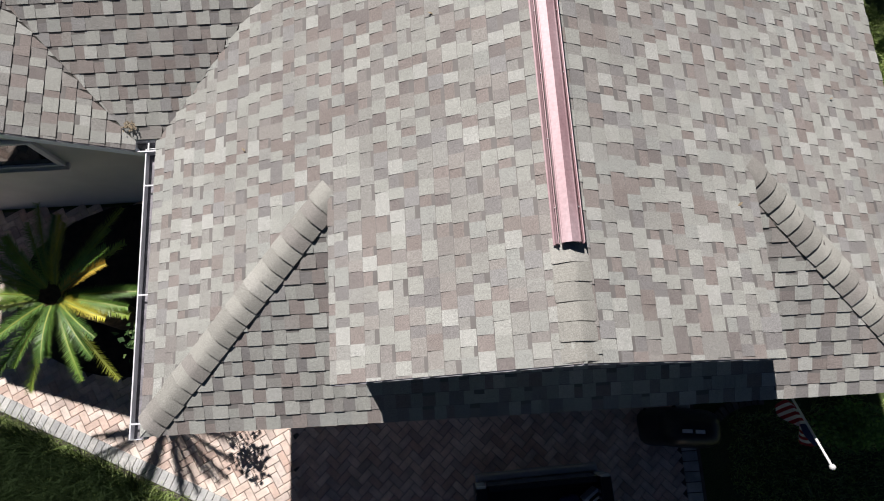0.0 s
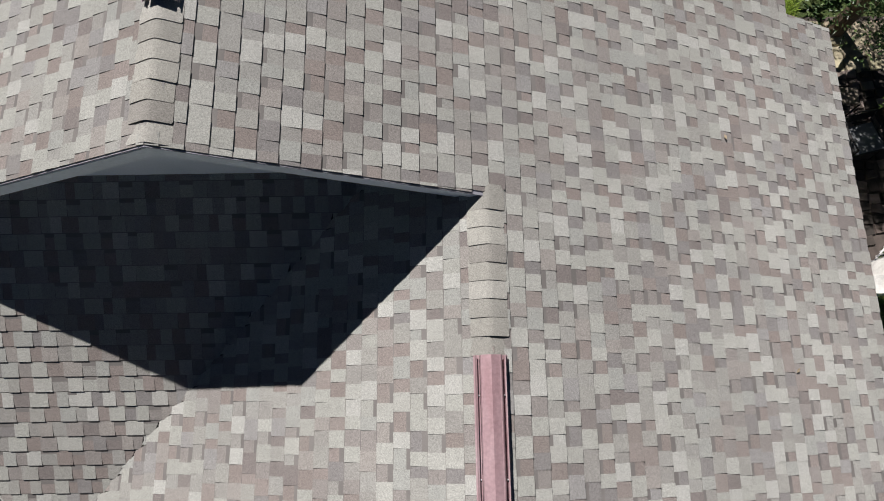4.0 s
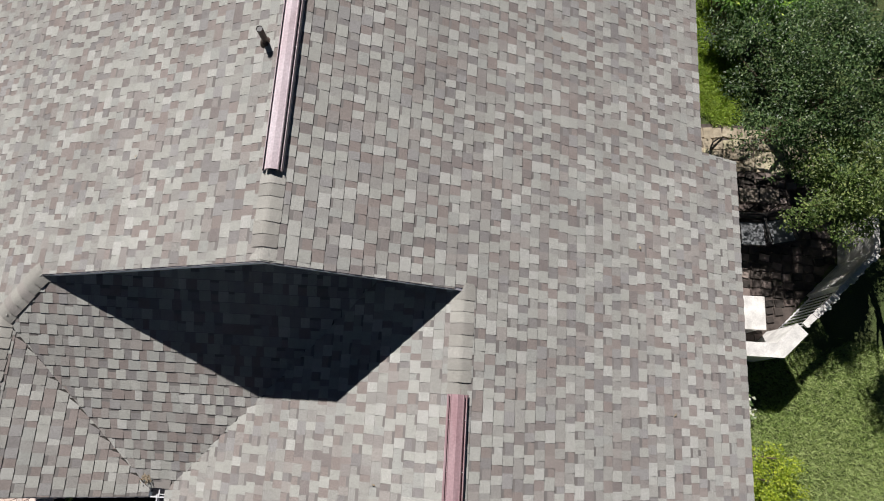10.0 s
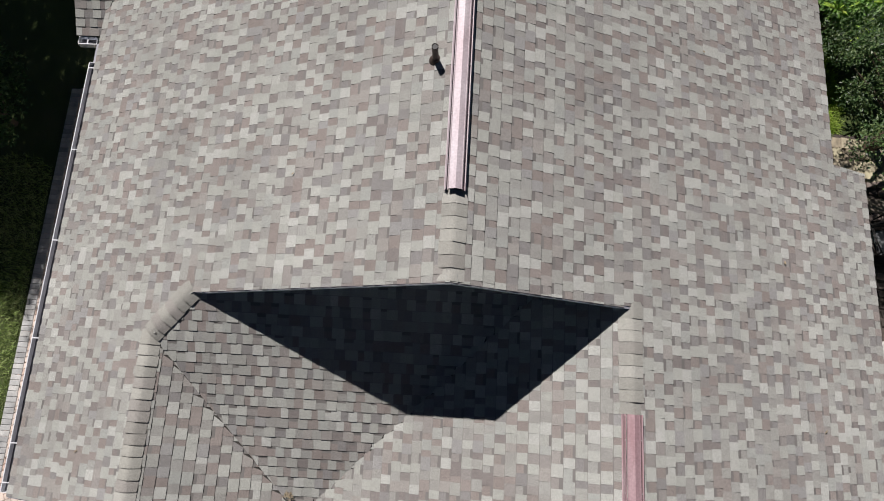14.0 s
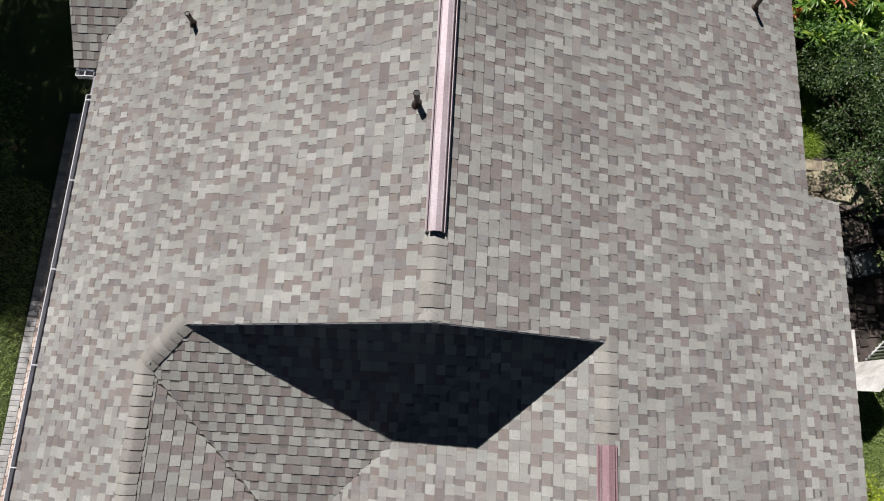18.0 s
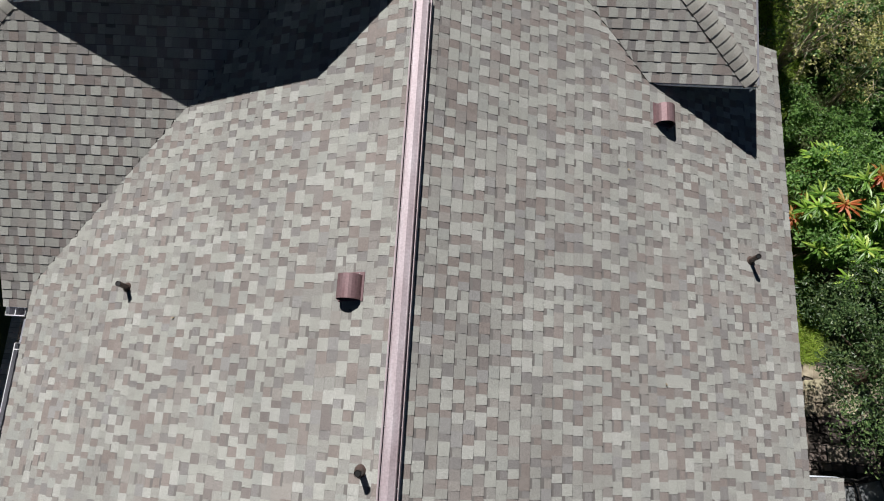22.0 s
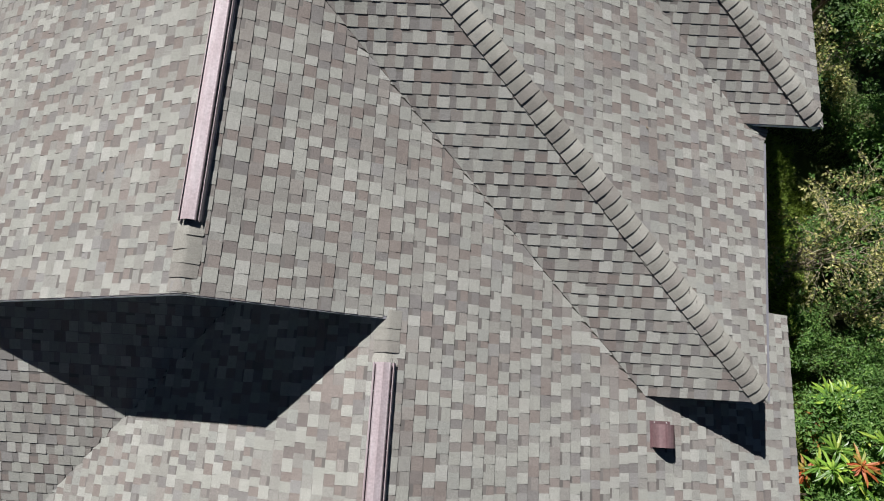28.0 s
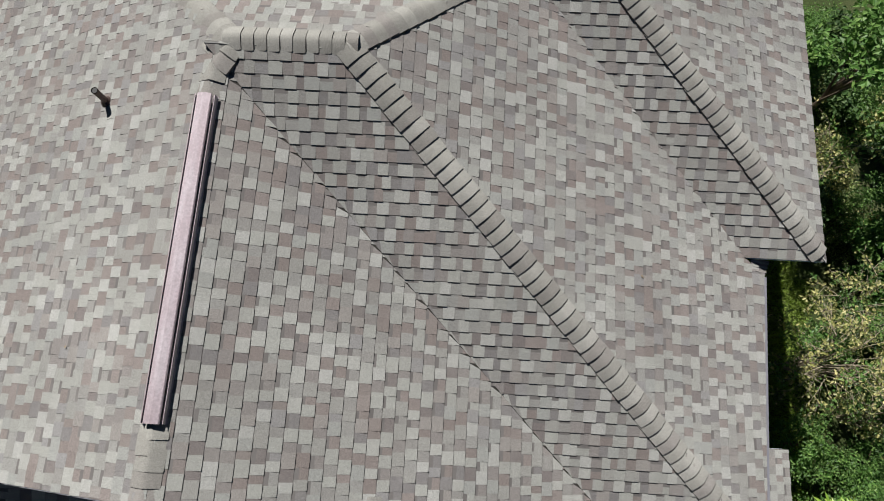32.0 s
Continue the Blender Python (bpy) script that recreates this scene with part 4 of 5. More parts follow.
def croton(x, y, seed, heads, reach, height, red):
    """A croton-like bush: rosettes of long leaves, some heads with red young leaves."""
    t = empty("croton_bush", "lush bush with rosettes of glossy yellow-green leaves and some red tips" if red else "lush bush with rosettes of glossy yellow-green leaves", "shrub", "broad-leaved bushes by the wall", Matrix.Translation((x, y, 0)))
    g = random.Random(seed)
    for h in range(heads):
        a, r = g.uniform(0, 6.283), reach * math.sqrt(g.random())
        c = Vector((math.cos(a) * r, math.sin(a) * r, height * (1 - 0.35 * (r / reach) ** 2) * g.uniform(0.75, 1.1)))
        part("stem", tube([(c.x * 0.25, c.y * 0.25, 0), (c.x * 0.7, c.y * 0.7, c.z * 0.6), c], [0.016, 0.012, 0.008], 5), BARK, t)
        hot = h < red
        verts, faces = [], []
        for ring, (n, tilt, length) in enumerate(((10, 0.0, 0.29), (9, 0.4, 0.25), (6, 0.95, 0.17))):
            for i in range(n):
                b = i * 6.283 / n + ring * 0.4 + g.uniform(-0.45, 0.45)
                e = tilt + g.uniform(-0.5, 0.45)
                d = Vector((math.cos(b) * math.cos(e), math.sin(b) * math.cos(e), math.sin(e)))
                s = Vector((-math.sin(b), math.cos(b), 0))
                up = d.cross(s) * -1
                l = length * g.uniform(0.55, 1.35)
                w = 0.027
                k = len(verts)
                verts += [c, c + d * l * 0.35 + s * w + up * 0.01, c + d * l * 0.75 + s * w * 0.8 - Vector((0, 0, 0.02)), c + d * l - Vector((0, 0, 0.06)),
                          c + d * l * 0.75 - s * w * 0.8 - Vector((0, 0, 0.02)), c + d * l * 0.35 - s * w + up * 0.01, c + d * l * 0.4 - up * 0.006]
                faces += [(k, k + 1, k + 6), (k + 1, k + 2, k + 6), (k + 2, k + 3, k + 6), (k + 3, k + 4, k + 6), (k + 4, k + 5, k + 6), (k + 5, k, k + 6)]
        child("leaf_rosette", mesh_from("leaf_rosette", verts, faces, LEAF_RED if hot else LEAF_BROAD), t, "red-orange young leaves" if hot else "")


croton(6.2, 12.6, 71, 11, 0.75, 1.95, 3)
croton(6.85, 12.75, 72, 13, 0.8, 2.05, 4)
croton(6.6, 11.85, 74, 8, 0.6, 1.85, 0)
croton(6.35, 13.45, 75, 9, 0.65, 1.7, 1)
for sx, sy, hh, seed in ((6.0, 12.2, 1.15, 171), (6.5, 12.9, 1.2, 172), (6.1, 13.5, 1.1, 173), (7.0, 12.2, 1.3, 174), (6.9, 13.6, 1.2, 175)):
    tree("shrub", sx, sy, "mid-green leafy shrub among the broad-leaved bushes", "shrub", (0.6, 0.6, 0.55), hh, 40, 0.20, 70, (0.085, 0.022), LEAF_FERN, seed, 0.022, 6, group="garden shrubs")


# clipped hedge along the lawn
hedge = empty("hedge", "clipped yellow-green box hedge beside the lawn", "hedge", place=Matrix.Translation((6.25, 2.35, 0)))
hp = np.random.default_rng(81)
pts = [[hp.uniform(-0.75, 0.62), hp.uniform(-1.6, 1.6), hp.uniform(0.15, 0.78)] for _ in range(330)]
v, f = leaf_cloud(pts, [0.16] * len(pts), 85, 0.042, 0.014, 82, 0.7)
child("hedge_leaves", mesh_from("hedge_leaves", v, f, LEAF_HEDGE), hedge)
for i in range(9):
    part("stem", tube([(hp.uniform(-0.5, 0.4), -1.5 + i * 0.37, 0), (hp.uniform(-0.5, 0.4), -1.5 + i * 0.37, 0.6)], [0.02, 0.01], 6), BARK, hedge)


def grass_patch(name, label, test, x0, x1, y0, y1, count, height, seed, mat=None):
    g = np.random.default_rng(seed)
    pts = np.column_stack([g.uniform(x0, x1, count), g.uniform(y0, y1, count)])
    # a ragged border, not a ruled one
    pts = pts[[test(px, py) and min(px - x0, x1 - px, py - y0, y1 - py) > 0.22 + 0.45 * noise.noise(Vector((px * 1.3, py * 1.3, 3.0))) + 0.12 * noise.noise(Vector((px * 6, py * 6, 1.0))) for px, py in pts]]
    n = len(pts)
    a = g.uniform(0, 6.283, n)
    # tufts: height and lean drift over a hand's width
    tuft = np.array([noise.noise_vector(Vector((px * 12, py * 12, seed))) for px, py in pts])
    h = height * g.uniform(0.5, 1.3, n) * (1 + 0.8 * tuft[:, 2])
    lean = (g.normal(0, 0.55, (n, 2)) + tuft[:, :2] * 0.6) * h[:, None]
    w = g.uniform(0.004, 0.008, n)
    base = np.column_stack([pts, np.zeros(n)])
    side = np.column_stack([np.cos(a) * w, np.sin(a) * w, np.zeros(n)])
    tip = base + np.column_stack([lean, h])
    v = np.empty((n, 3, 3))
    v[:, 0], v[:, 1], v[:, 2] = base - side, base + side, tip
    ob = new(name, mesh_from(name, v.reshape(-1, 3).tolist(), np.arange(n * 3).reshape(n, 3).tolist(), mat or GRASS))
    tagged(ob, label, "grass", "", "stuff")


def front_edge(x):
    """The lawn's edge in front of the entry path."""
    return -0.99 - 0.489 * (x + 3.5)


grass_patch("grass", "mown green lawn grass beside the entry path", lambda px, py: py < front_edge(px) + 0.05 and not (px > -3.1 and py > -2.2), -9.5, -2.6, -2.4, 1.5, 80000, 0.11, 91)
grass_patch("grass", "sunlit mown lawn grass beside the terrace", lambda px, py: True, 4.6, 10.6, 0.2, 6.1, 215000, 0.065, 92)
grass_patch("grass", "rough grass strip along the house wall", lambda px, py: True, 4.3, 6.8, 10.0, 19.4, 90000, 0.10, 93, grass_material("rough_strip_grass", (0.12, 0.20, 0.030), (0.24, 0.36, 0.055), (0.40, 0.50, 0.115)))
grass_patch("grass", "bright sunlit grass strip beside the eave", lambda px, py: True, 5.0, 6.6, 10.05, 12.9, 45000, 0.06, 99, grass_material("bright_strip_grass", (0.22, 0.36, 0.03), (0.38, 0.54, 0.06), (0.56, 0.64, 0.14)))
grass_patch("grass", "shaded lawn grass in front of the house", lambda px, py: True, 3.75, 7.5, -2.2, 0.1, 22000, 0.06, 94)
grass_patch("grass", "lawn grass beside the side path", lambda px, py: px < -9.3 or py < front_edge(px), -11.5, -8.0, 1.0, 9.0, 60000, 0.08, 95)
grass_patch("grass", "rough shaded grass behind the house corner", lambda px, py: True, 4.7, 8.0, 18.5, 24.0, 22000, 0.10, 96)


# near-black blades: the shade on this lawn corner is put into their colour
GRASS_DARK = grass_material("shade_dark_grass", (0.012, 0.024, 0.008), (0.020, 0.040, 0.012), (0.035, 0.060, 0.018))
grass_patch("shade_grass", "dense grass coloured dark for the shade along the entry path",
            lambda px, py: py < front_edge(px) - 0.06 - 0.16 * noise.noise(Vector((px * 3, py * 3, 0))) and ((px + 5.5) / 1.55) ** 2 + ((py + 0.75) / 0.95) ** 2 < 1 + 0.5 * noise.noise(Vector((px * 2, py * 2, 5))),
            -7.6, -3.6, -2.2, 0.6, 90000, 0.26, 97, GRASS_DARK)


# ---- sago palm in the entry court ----
def frond_material():
    m = Mat("sago_frond", 0.42, 0.0, 0.5)
    c = m.ramp(m.rand(), [(0.0, (0.085, 0.175, 0.036)), (0.55, (0.165, 0.300, 0.055)), (0.75, (0.27, 0.33, 0.045)), (0.90, (0.50, 0.43, 0.05)), (1.0, (0.55, 0.36, 0.06))])
    c = m.mix(1.0, c, m.grey(m.noise(5.0, 3), 0.75, 1.25), "MULTIPLY")
    m.color(c)
    return m.m


FROND = frond_material()
FROND_RIB = varied("yellow_green_frond_rib", (0.26, 0.30, 0.06), 0.5, amount=0.15)
bed = new("planting_bed", mesh_from("planting_bed", [(-4.3 + 1.75 * math.cos(i * 0.2618), 1.98 + 1.28 * math.sin(i * 0.2618), 0.055 + 0.02 * math.sin(i * 2.1)) for i in range(24)] + [(-4.3, 1.98, 0.10)],
                                                   [(i, (i + 1) % 24, 24) for i in range(24)], varied("dark_mulch", (0.022, 0.016, 0.012), 0.95, amount=0.5, scale=10, fine=70, bump=1.0)))
tagged(bed, "dark mulched planting bed in the entry court", "flower bed", "", "structure")
palm = empty("sago_palm", "sago palm with a ring of stiff green and yellowing fronds", "palm tree", place=Matrix.Translation((-4.45, 1.55, 0)))
part("trunk", tube([(0, 0, -0.05), (0, 0, 0.5), (0.02, 0, 1.2), (0, 0, 1.78)], [0.19, 0.17, 0.16, 0.13], 14), varied("shaggy_palm_trunk", (0.11, 0.075, 0.045), 0.95, amount=0.4, scale=12, fine=70, bump=1.0), palm)
palm_rng = random.Random(17)
part("crown_core", tube([(0, 0, 1.70), (0, 0, 1.84), (0, 0, 1.88), (0, 0, 1.80)], [0.13, 0.19, 0.14, 0.05], 16), varied("brown_felted_core", (0.060, 0.036, 0.020), 0.95, amount=0.5, scale=20, fine=90, bump=1.0), palm, "brown felted heart of the palm")
for i in range(36):
    tier = i % 3
    a = i * 2.399 + palm_rng.uniform(-0.12, 0.12)
    length = (1.18, 1.12, 0.95)[tier] * palm_rng.uniform(0.82, 1.1)
    rise = (0.10, 0.38, 0.75)[tier] + palm_rng.uniform(-0.06, 0.06)
    d = Vector((math.cos(a), math.sin(a), 0))
    s = Vector((-math.sin(a), math.cos(a), 0))
    spine = []
    for k in range(15):
        f = k / 14
        spine.append(d * (length * f * (1 - 0.12 * rise * f)) + Vector((0, 0, 1.78 + length * (rise * f - (0.14 + 0.32 * rise) * f * f))))
    verts, faces = [], []
    for k in range(1, 15):
        for sub in range(5):
            f = (k - 1 + sub / 5) / 14
            if f < 0.10:
                continue
            p = spine[k - 1].lerp(spine[k], sub / 5)
            ahead = (spine[k] - spine[k - 1]).normalized()
            long = 0.108 * math.sin(math.pi * min(1, 0.16 + f * 0.80)) ** 0.35 + 0.01
            for side in (-1, 1):
                tip = p + (s * side * 0.80 + ahead * palm_rng.uniform(0.5, 0.8)).normalized() * long * palm_rng.uniform(0.86, 1.08) + Vector((0, 0, 0.066 - palm_rng.random() * 0.04))
                n = len(verts)
                verts += [p - ahead * 0.0075, p + ahead * 0.0075, tip]
                faces.append((n, n + 1, n + 2) if side > 0 else (n + 1, n, n + 2))
    fr = child("frond", mesh_from("frond", verts, faces, FROND), palm)
    part("frond_rib", tube(spine, [0.011] * 8 + [0.008] * 4 + [0.005] * 3, 5), FROND_RIB, fr)

# ---- right-hand terrace ----
PLASTER = varied("sun-bleached_white_plaster", (0.70, 0.69, 0.66), 0.8, amount=0.24, scale=4, fine=60, bump=0.3)
RAIL = varied("white_rail_enamel", (0.70, 0.70, 0.70), 0.4, amount=0.1)


def terrace_wall(points, half, h, label):
    """A low wall mitred round its bends, under a coping."""
    top = empty("terrace_wall", label, "garden wall")
    pts = [Vector((*p, 0)) for p in points]

    def offset(d):
        out = []
        for k, p in enumerate(pts):
            a = (p - pts[k - 1]).normalized() if k else (pts[1] - p).normalized()
            b = (pts[k + 1] - p).normalized() if k + 1 < len(pts) else a
            n = (Vector((-a.y, a.x, 0)) + Vector((-b.y, b.x, 0))).normalized()
            out.append(p + n * (d / max(0.5, n.dot(Vector((-a.y, a.x, 0))))))
        return out

    part("wall", prism(offset(-half) + offset(half)[::-1], (0, 0, h - 0.06)), PLASTER, top)
    up = Vector((0, 0, h - 0.06))
    part("coping", prism([q + up for q in offset(-half * 1.15) + offset(half * 1.15)[::-1]], (0, 0, 0.06)), PLASTER, top, "worn white coping")
    return top


terrace_wall([(4.76, 5.58), (6.43, 5.58), (6.82, 5.97)], 0.105, 1.14, "low white plastered terrace wall with a bend")
# balusters up to an uneven coping, then a solid stretch
railing = empty("terrace_railing", "white balustrade with thin upright bars under an uneven coping", "railing")
a, b = Vector((6.86, 6.02, 0)), Vector((8.20, 7.36, 0))
along = (b - a).normalized()
n = Vector((-along.y, along.x, 0))
for i in range(9):
    p = a.lerp(b, (i + 0.6) * 0.055) - n * 0.02
    part("baluster", tube([p, p + Vector((0, 0, 0.5)), p + Vector((0, 0, 1.08))], [0.016, 0.013, 0.014], 7), RAIL, railing)
part("bottom_bar", tube([a + Vector((0, 0, 0.12)), a.lerp(b, 0.52) + Vector((0, 0, 0.12))], 0.014, 6), RAIL, railing)
m = a.lerp(b, 0.54)
part("solid_panel", prism([m - n * 0.05, b - n * 0.05, b + n * 0.05, m + n * 0.05], (0, 0, 1.08)), PLASTER, railing, "solid plastered stretch in the shade of the tree")
cope = random.Random(14)
for i in range(23):
    p, q = a.lerp(b, i / 23), a.lerp(b, (i + 1) / 23)
    lo, hi = cope.uniform(0.035, 0.085), cope.uniform(0.035, 0.055)
    up = Vector((0, 0, 1.082 + cope.uniform(0, 0.02)))
    part("coping_block", prism([p - n * lo + up, p.lerp(q, 0.5) - n * (lo + cope.uniform(-0.01, 0.03)) + up, q - n * lo * cope.uniform(0.75, 1.0) + up, q + n * hi + up, p + n * hi + up], (0, 0, 0.06)), PLASTER, railing, "uneven white coping block")
terrace_wall([(8.23, 7.40), (8.27, 8.1)], 0.05, 1.1, "low narrow white terrace wall")

STONE = Mat("terrace_stone", 0.85)
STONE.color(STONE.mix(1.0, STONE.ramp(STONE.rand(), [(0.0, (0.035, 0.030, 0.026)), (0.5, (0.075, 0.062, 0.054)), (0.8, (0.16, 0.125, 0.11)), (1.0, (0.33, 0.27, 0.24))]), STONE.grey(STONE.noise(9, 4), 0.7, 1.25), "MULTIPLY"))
STONE = STONE.bump(STONE.noise(40, 4), 0.4, 0.01).m
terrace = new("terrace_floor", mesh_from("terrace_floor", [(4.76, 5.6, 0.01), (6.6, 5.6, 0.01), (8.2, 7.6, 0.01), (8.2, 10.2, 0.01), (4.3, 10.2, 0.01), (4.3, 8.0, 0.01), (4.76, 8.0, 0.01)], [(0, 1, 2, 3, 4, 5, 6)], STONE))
tagged(terrace, "irregular stone paved terrace floor", "terrace", "", "structure")
st = random.Random(4)
stone_me = [mesh_from("stone", [(-0.5 * w, -0.5 * d, 0), (0.5 * w, -0.5 * d, 0), (0.5 * w, 0.5 * d, 0), (-0.5 * w, 0.5 * d, 0), (-0.45 * w, -0.44 * d, 0.03), (0.46 * w, -0.43 * d, 0.03), (0.44 * w, 0.45 * d, 0.03), (-0.46 * w, 0.44 * d, 0.03)],
                      [(4, 5, 6, 7), (0, 1, 5, 4), (1, 2, 6, 5), (2, 3, 7, 6), (3, 0, 4, 7)], STONE) for w, d in ((0.19, 0.13), (0.16, 0.16), (0.20, 0.15), (0.14, 0.12))]
TAN_STONE = Mat("tan_paving_stone", 0.85)
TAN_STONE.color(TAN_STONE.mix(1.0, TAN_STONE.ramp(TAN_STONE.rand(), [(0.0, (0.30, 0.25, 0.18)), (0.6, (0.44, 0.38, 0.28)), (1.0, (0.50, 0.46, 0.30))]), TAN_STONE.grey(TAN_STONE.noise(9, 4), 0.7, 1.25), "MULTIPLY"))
TAN_STONE = TAN_STONE.bump(TAN_STONE.noise(40, 4), 0.4, 0.01).m
tan_me = []
for w, d in ((0.21, 0.24), (0.195, 0.22), (0.20, 0.25)):
    tan_me.append(mesh_from("stone", [(x * w, y * d, z) for z, k in ((0, 0.5), (0.03, 0.46)) for x, y in ((-k, -k), (k, -k), (k, k), (-k, k))], [(4, 5, 6, 7), (0, 1, 5, 4), (1, 2, 6, 5), (2, 3, 7, 6), (3, 0, 4, 7)], TAN_STONE))
sy = 5.75
while sy < 10.1:
    sx = 5.0
    while sx < 6.6 + max(0, min(1.5, (sy - 5.9) * 1.0)):
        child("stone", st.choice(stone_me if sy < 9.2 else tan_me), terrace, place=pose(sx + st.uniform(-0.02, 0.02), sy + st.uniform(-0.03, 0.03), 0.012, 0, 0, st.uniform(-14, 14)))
        sx += 0.20
    sy += 0.17 if sy < 9.2 else 0.23

SLING_GREY = varied("grey_sling_fabric", (0.20, 0.212, 0.22), 0.5, amount=0.25, scale=5, fine=120, bump=0.2)
SLING_TAN = varied("tan_sling_fabric", (0.24, 0.205, 0.165), 0.7, amount=0.2, scale=5, fine=120, bump=0.2)
FRAME = varied("dark_chair_frame", (0.03, 0.028, 0.027), 0.45, amount=0.2)


def patio_chair(x, y, turn, label):
    c = empty("patio_chair", label, "chair", "chairs on the terrace", pose(x, y, 0.04, 0, 0, turn))
    part("seat", prism([(-0.235, -0.26, 0.41), (0.235, -0.26, 0.41), (0.235, 0.18, 0.38), (-0.235, 0.18, 0.38)], (0, 0, 0.02)), SLING_GREY, c)
    part("backrest", prism([(-0.235, 0.25, 0.42), (0.235, 0.25, 0.42), (0.235, 0.28, 0.54), (-0.235, 0.28, 0.54)], (0, 0.02, 0.0)), FRAME, c, "dark sling backrest")
    for s in (-1, 1):
        part("side_frame", tube([(s * 0.245, -0.27, 0.42), (s * 0.245, 0.24, 0.40), (s * 0.245, 0.29, 0.56)], 0.014, 7), FRAME, c)
        part("armrest", tube([(s * 0.25, -0.24, 0.55), (s * 0.25, 0.0, 0.52), (s * 0.25, 0.28, 0.50)], 0.014, 7), FRAME, c)
        part("leg", tube([(s * 0.25, -0.24, 0.55), (s * 0.25, -0.28, 0.0)], 0.014, 7), FRAME, c)
        part("leg", tube([(s * 0.25, 0.20, 0.40), (s * 0.26, 0.34, 0.0)], 0.014, 7), FRAME, c)
    part("top_bar", tube([(-0.245, 0.29, 0.56), (0, 0.32, 0.57), (0.245, 0.29, 0.56)], 0.014, 7), FRAME, c)
    part("front_bar", tube([(-0.245, -0.27, 0.42), (0.245, -0.27, 0.42)], 0.014, 7), FRAME, c)


patio_chair(6.37, 7.85, 1, "dark-framed patio chair with a grey sling seat")
patio_chair(6.88, 7.92, 13, "dark-framed patio chair with a grey sling seat")


def foot_stool(x, y, turn):
    c = empty("foot_stool", "low dark-framed footstool with a tan sling top", "stool", "footstools on the terrace", pose(x, y, 0.04, 0, 0, turn))
    part("top", box(-0.18, 0.18, -0.14, 0.14, 0.40, 0.42, 0.006), SLING_TAN, c)
    for s in (-1, 1):
        part("rail", tube([(s * 0.185, -0.15, 0.41), (s * 0.185, 0.15, 0.41)], 0.012, 7), FRAME, c)
        for u in (-1, 1):
            part("leg", tube([(s * 0.18, u * 0.14, 0.41), (s * 0.19, u * 0.15, 0.0)], 0.012, 7), FRAME, c)


foot_stool(6.37, 8.56, 2)
foot_stool(6.75, 8.57, -3)
bench = empty("patio_table", "small white plastered patio table", "table", place=Matrix.Translation((6.13, 6.27, 0.04)))
part("tabletop", box(-0.28, 0.28, -0.30, 0.30, 0.62, 0.69, 0.015), PLASTER, bench)
for s in (-1, 1):
    for u in (-1, 1):
        part("leg", box(s * 0.22 - 0.03, s * 0.22 + 0.03, u * 0.24 - 0.03, u * 0.24 + 0.03, 0, 0.62, 0.006), PLASTER, bench)
hose = empty("garden_hose", "black garden hose lying curved on the paving", "hose")
part("hose", tube([(5.95, 9.35, 0.06), (5.80, 9.55, 0.10), (5.86, 9.75, 0.14), (6.0, 9.86, 0.10), (6.1, 9.9, 0.06)], 0.016, 8), BLACK, hose)

# ---- front: truck, barbecue, flag ----
PAINT = Mat("black_truck_paint", 0.2, 0.0, 0.6)
PAINT = PAINT.color(PAINT.mix(PAINT.grey(PAINT.noise(30, 3), 0.0, 0.4), (0.008, 0.009, 0.012), (0.03, 0.03, 0.03))).m
RUBBER = varied("tyre_rubber", (0.015, 0.015, 0.015), 0.85, amount=0.2)
STEEL = varied("wheel_steel", (0.45, 0.45, 0.46), 0.3, 0.9, amount=0.1)
LAMP = Mat("clear_lamp_plastic", 0.15, 0.0, 0.5).color((0.75, 0.76, 0.74)).m
CARTON = varied("white_carton", (0.7, 0.7, 0.72), 0.6, amount=0.1)
BLUE_BAG = varied("blue_plastic_bag", (0.04, 0.06, 0.16), 0.5, amount=0.3)

truck = empty("pickup_truck", "black pickup truck parked on the driveway, tailgate to the garage", "truck", place=pose(1.16, -0.89, 0, 0, 0, 2) @ Matrix.Diagonal((0.89, 1, 1, 1)))
part("tailgate", box(-0.74, 0.74, -0.07, 0.0, 0.62, 1.08, 0.012), PAINT, truck)
for s in (-1, 1):
    x0, x1 = (-0.92, -0.76) if s < 0 else (0.76, 0.92)
    part("bed_side", box(x0, x1, -1.95, -0.01, 0.50, 1.10, 0.02), PAINT, truck)
    part("bed_rail", box(x0 + 0.01, x1 - 0.01, -1.95, -0.02, 1.10, 1.125, 0.008), BLACK, truck, "black plastic bed rail cap")
    part("tail_light", box(x0 + 0.02, x1 - 0.015, -0.03, 0.012, 0.72, 1.10, 0.01), LAMP, truck, "pale tail light")
    part("door", box(x0 - 0.02 if s < 0 else x1 - 0.04, x0 + 0.04 if s < 0 else x1 + 0.02, -3.25, -2.05, 0.45, 1.15, 0.02), PAINT, truck)
part("bed_floor", box(-0.76, 0.76, -1.95, -0.07, 0.58, 0.62), BLACK, truck, "black bed liner")
part("bumper", box(-0.88, 0.88, -0.02, 0.10, 0.42, 0.58, 0.03), STEEL, truck)
part("cab", box(-0.90, 0.90, -3.75, -1.97, 0.45, 1.20, 0.05), PAINT, truck)
cab = bmesh.new()
ring = [(-0.86, -1.99, 1.18), (0.86, -1.99, 1.18), (0.86, -3.7, 1.18), (-0.86, -3.7, 1.18)]
top = [(-0.68, -2.12, 1.78), (0.68, -2.12, 1.78), (0.68, -3.05, 1.78), (-0.68, -3.05, 1.78)]
vs = [cab.verts.new(p) for p in ring + top]
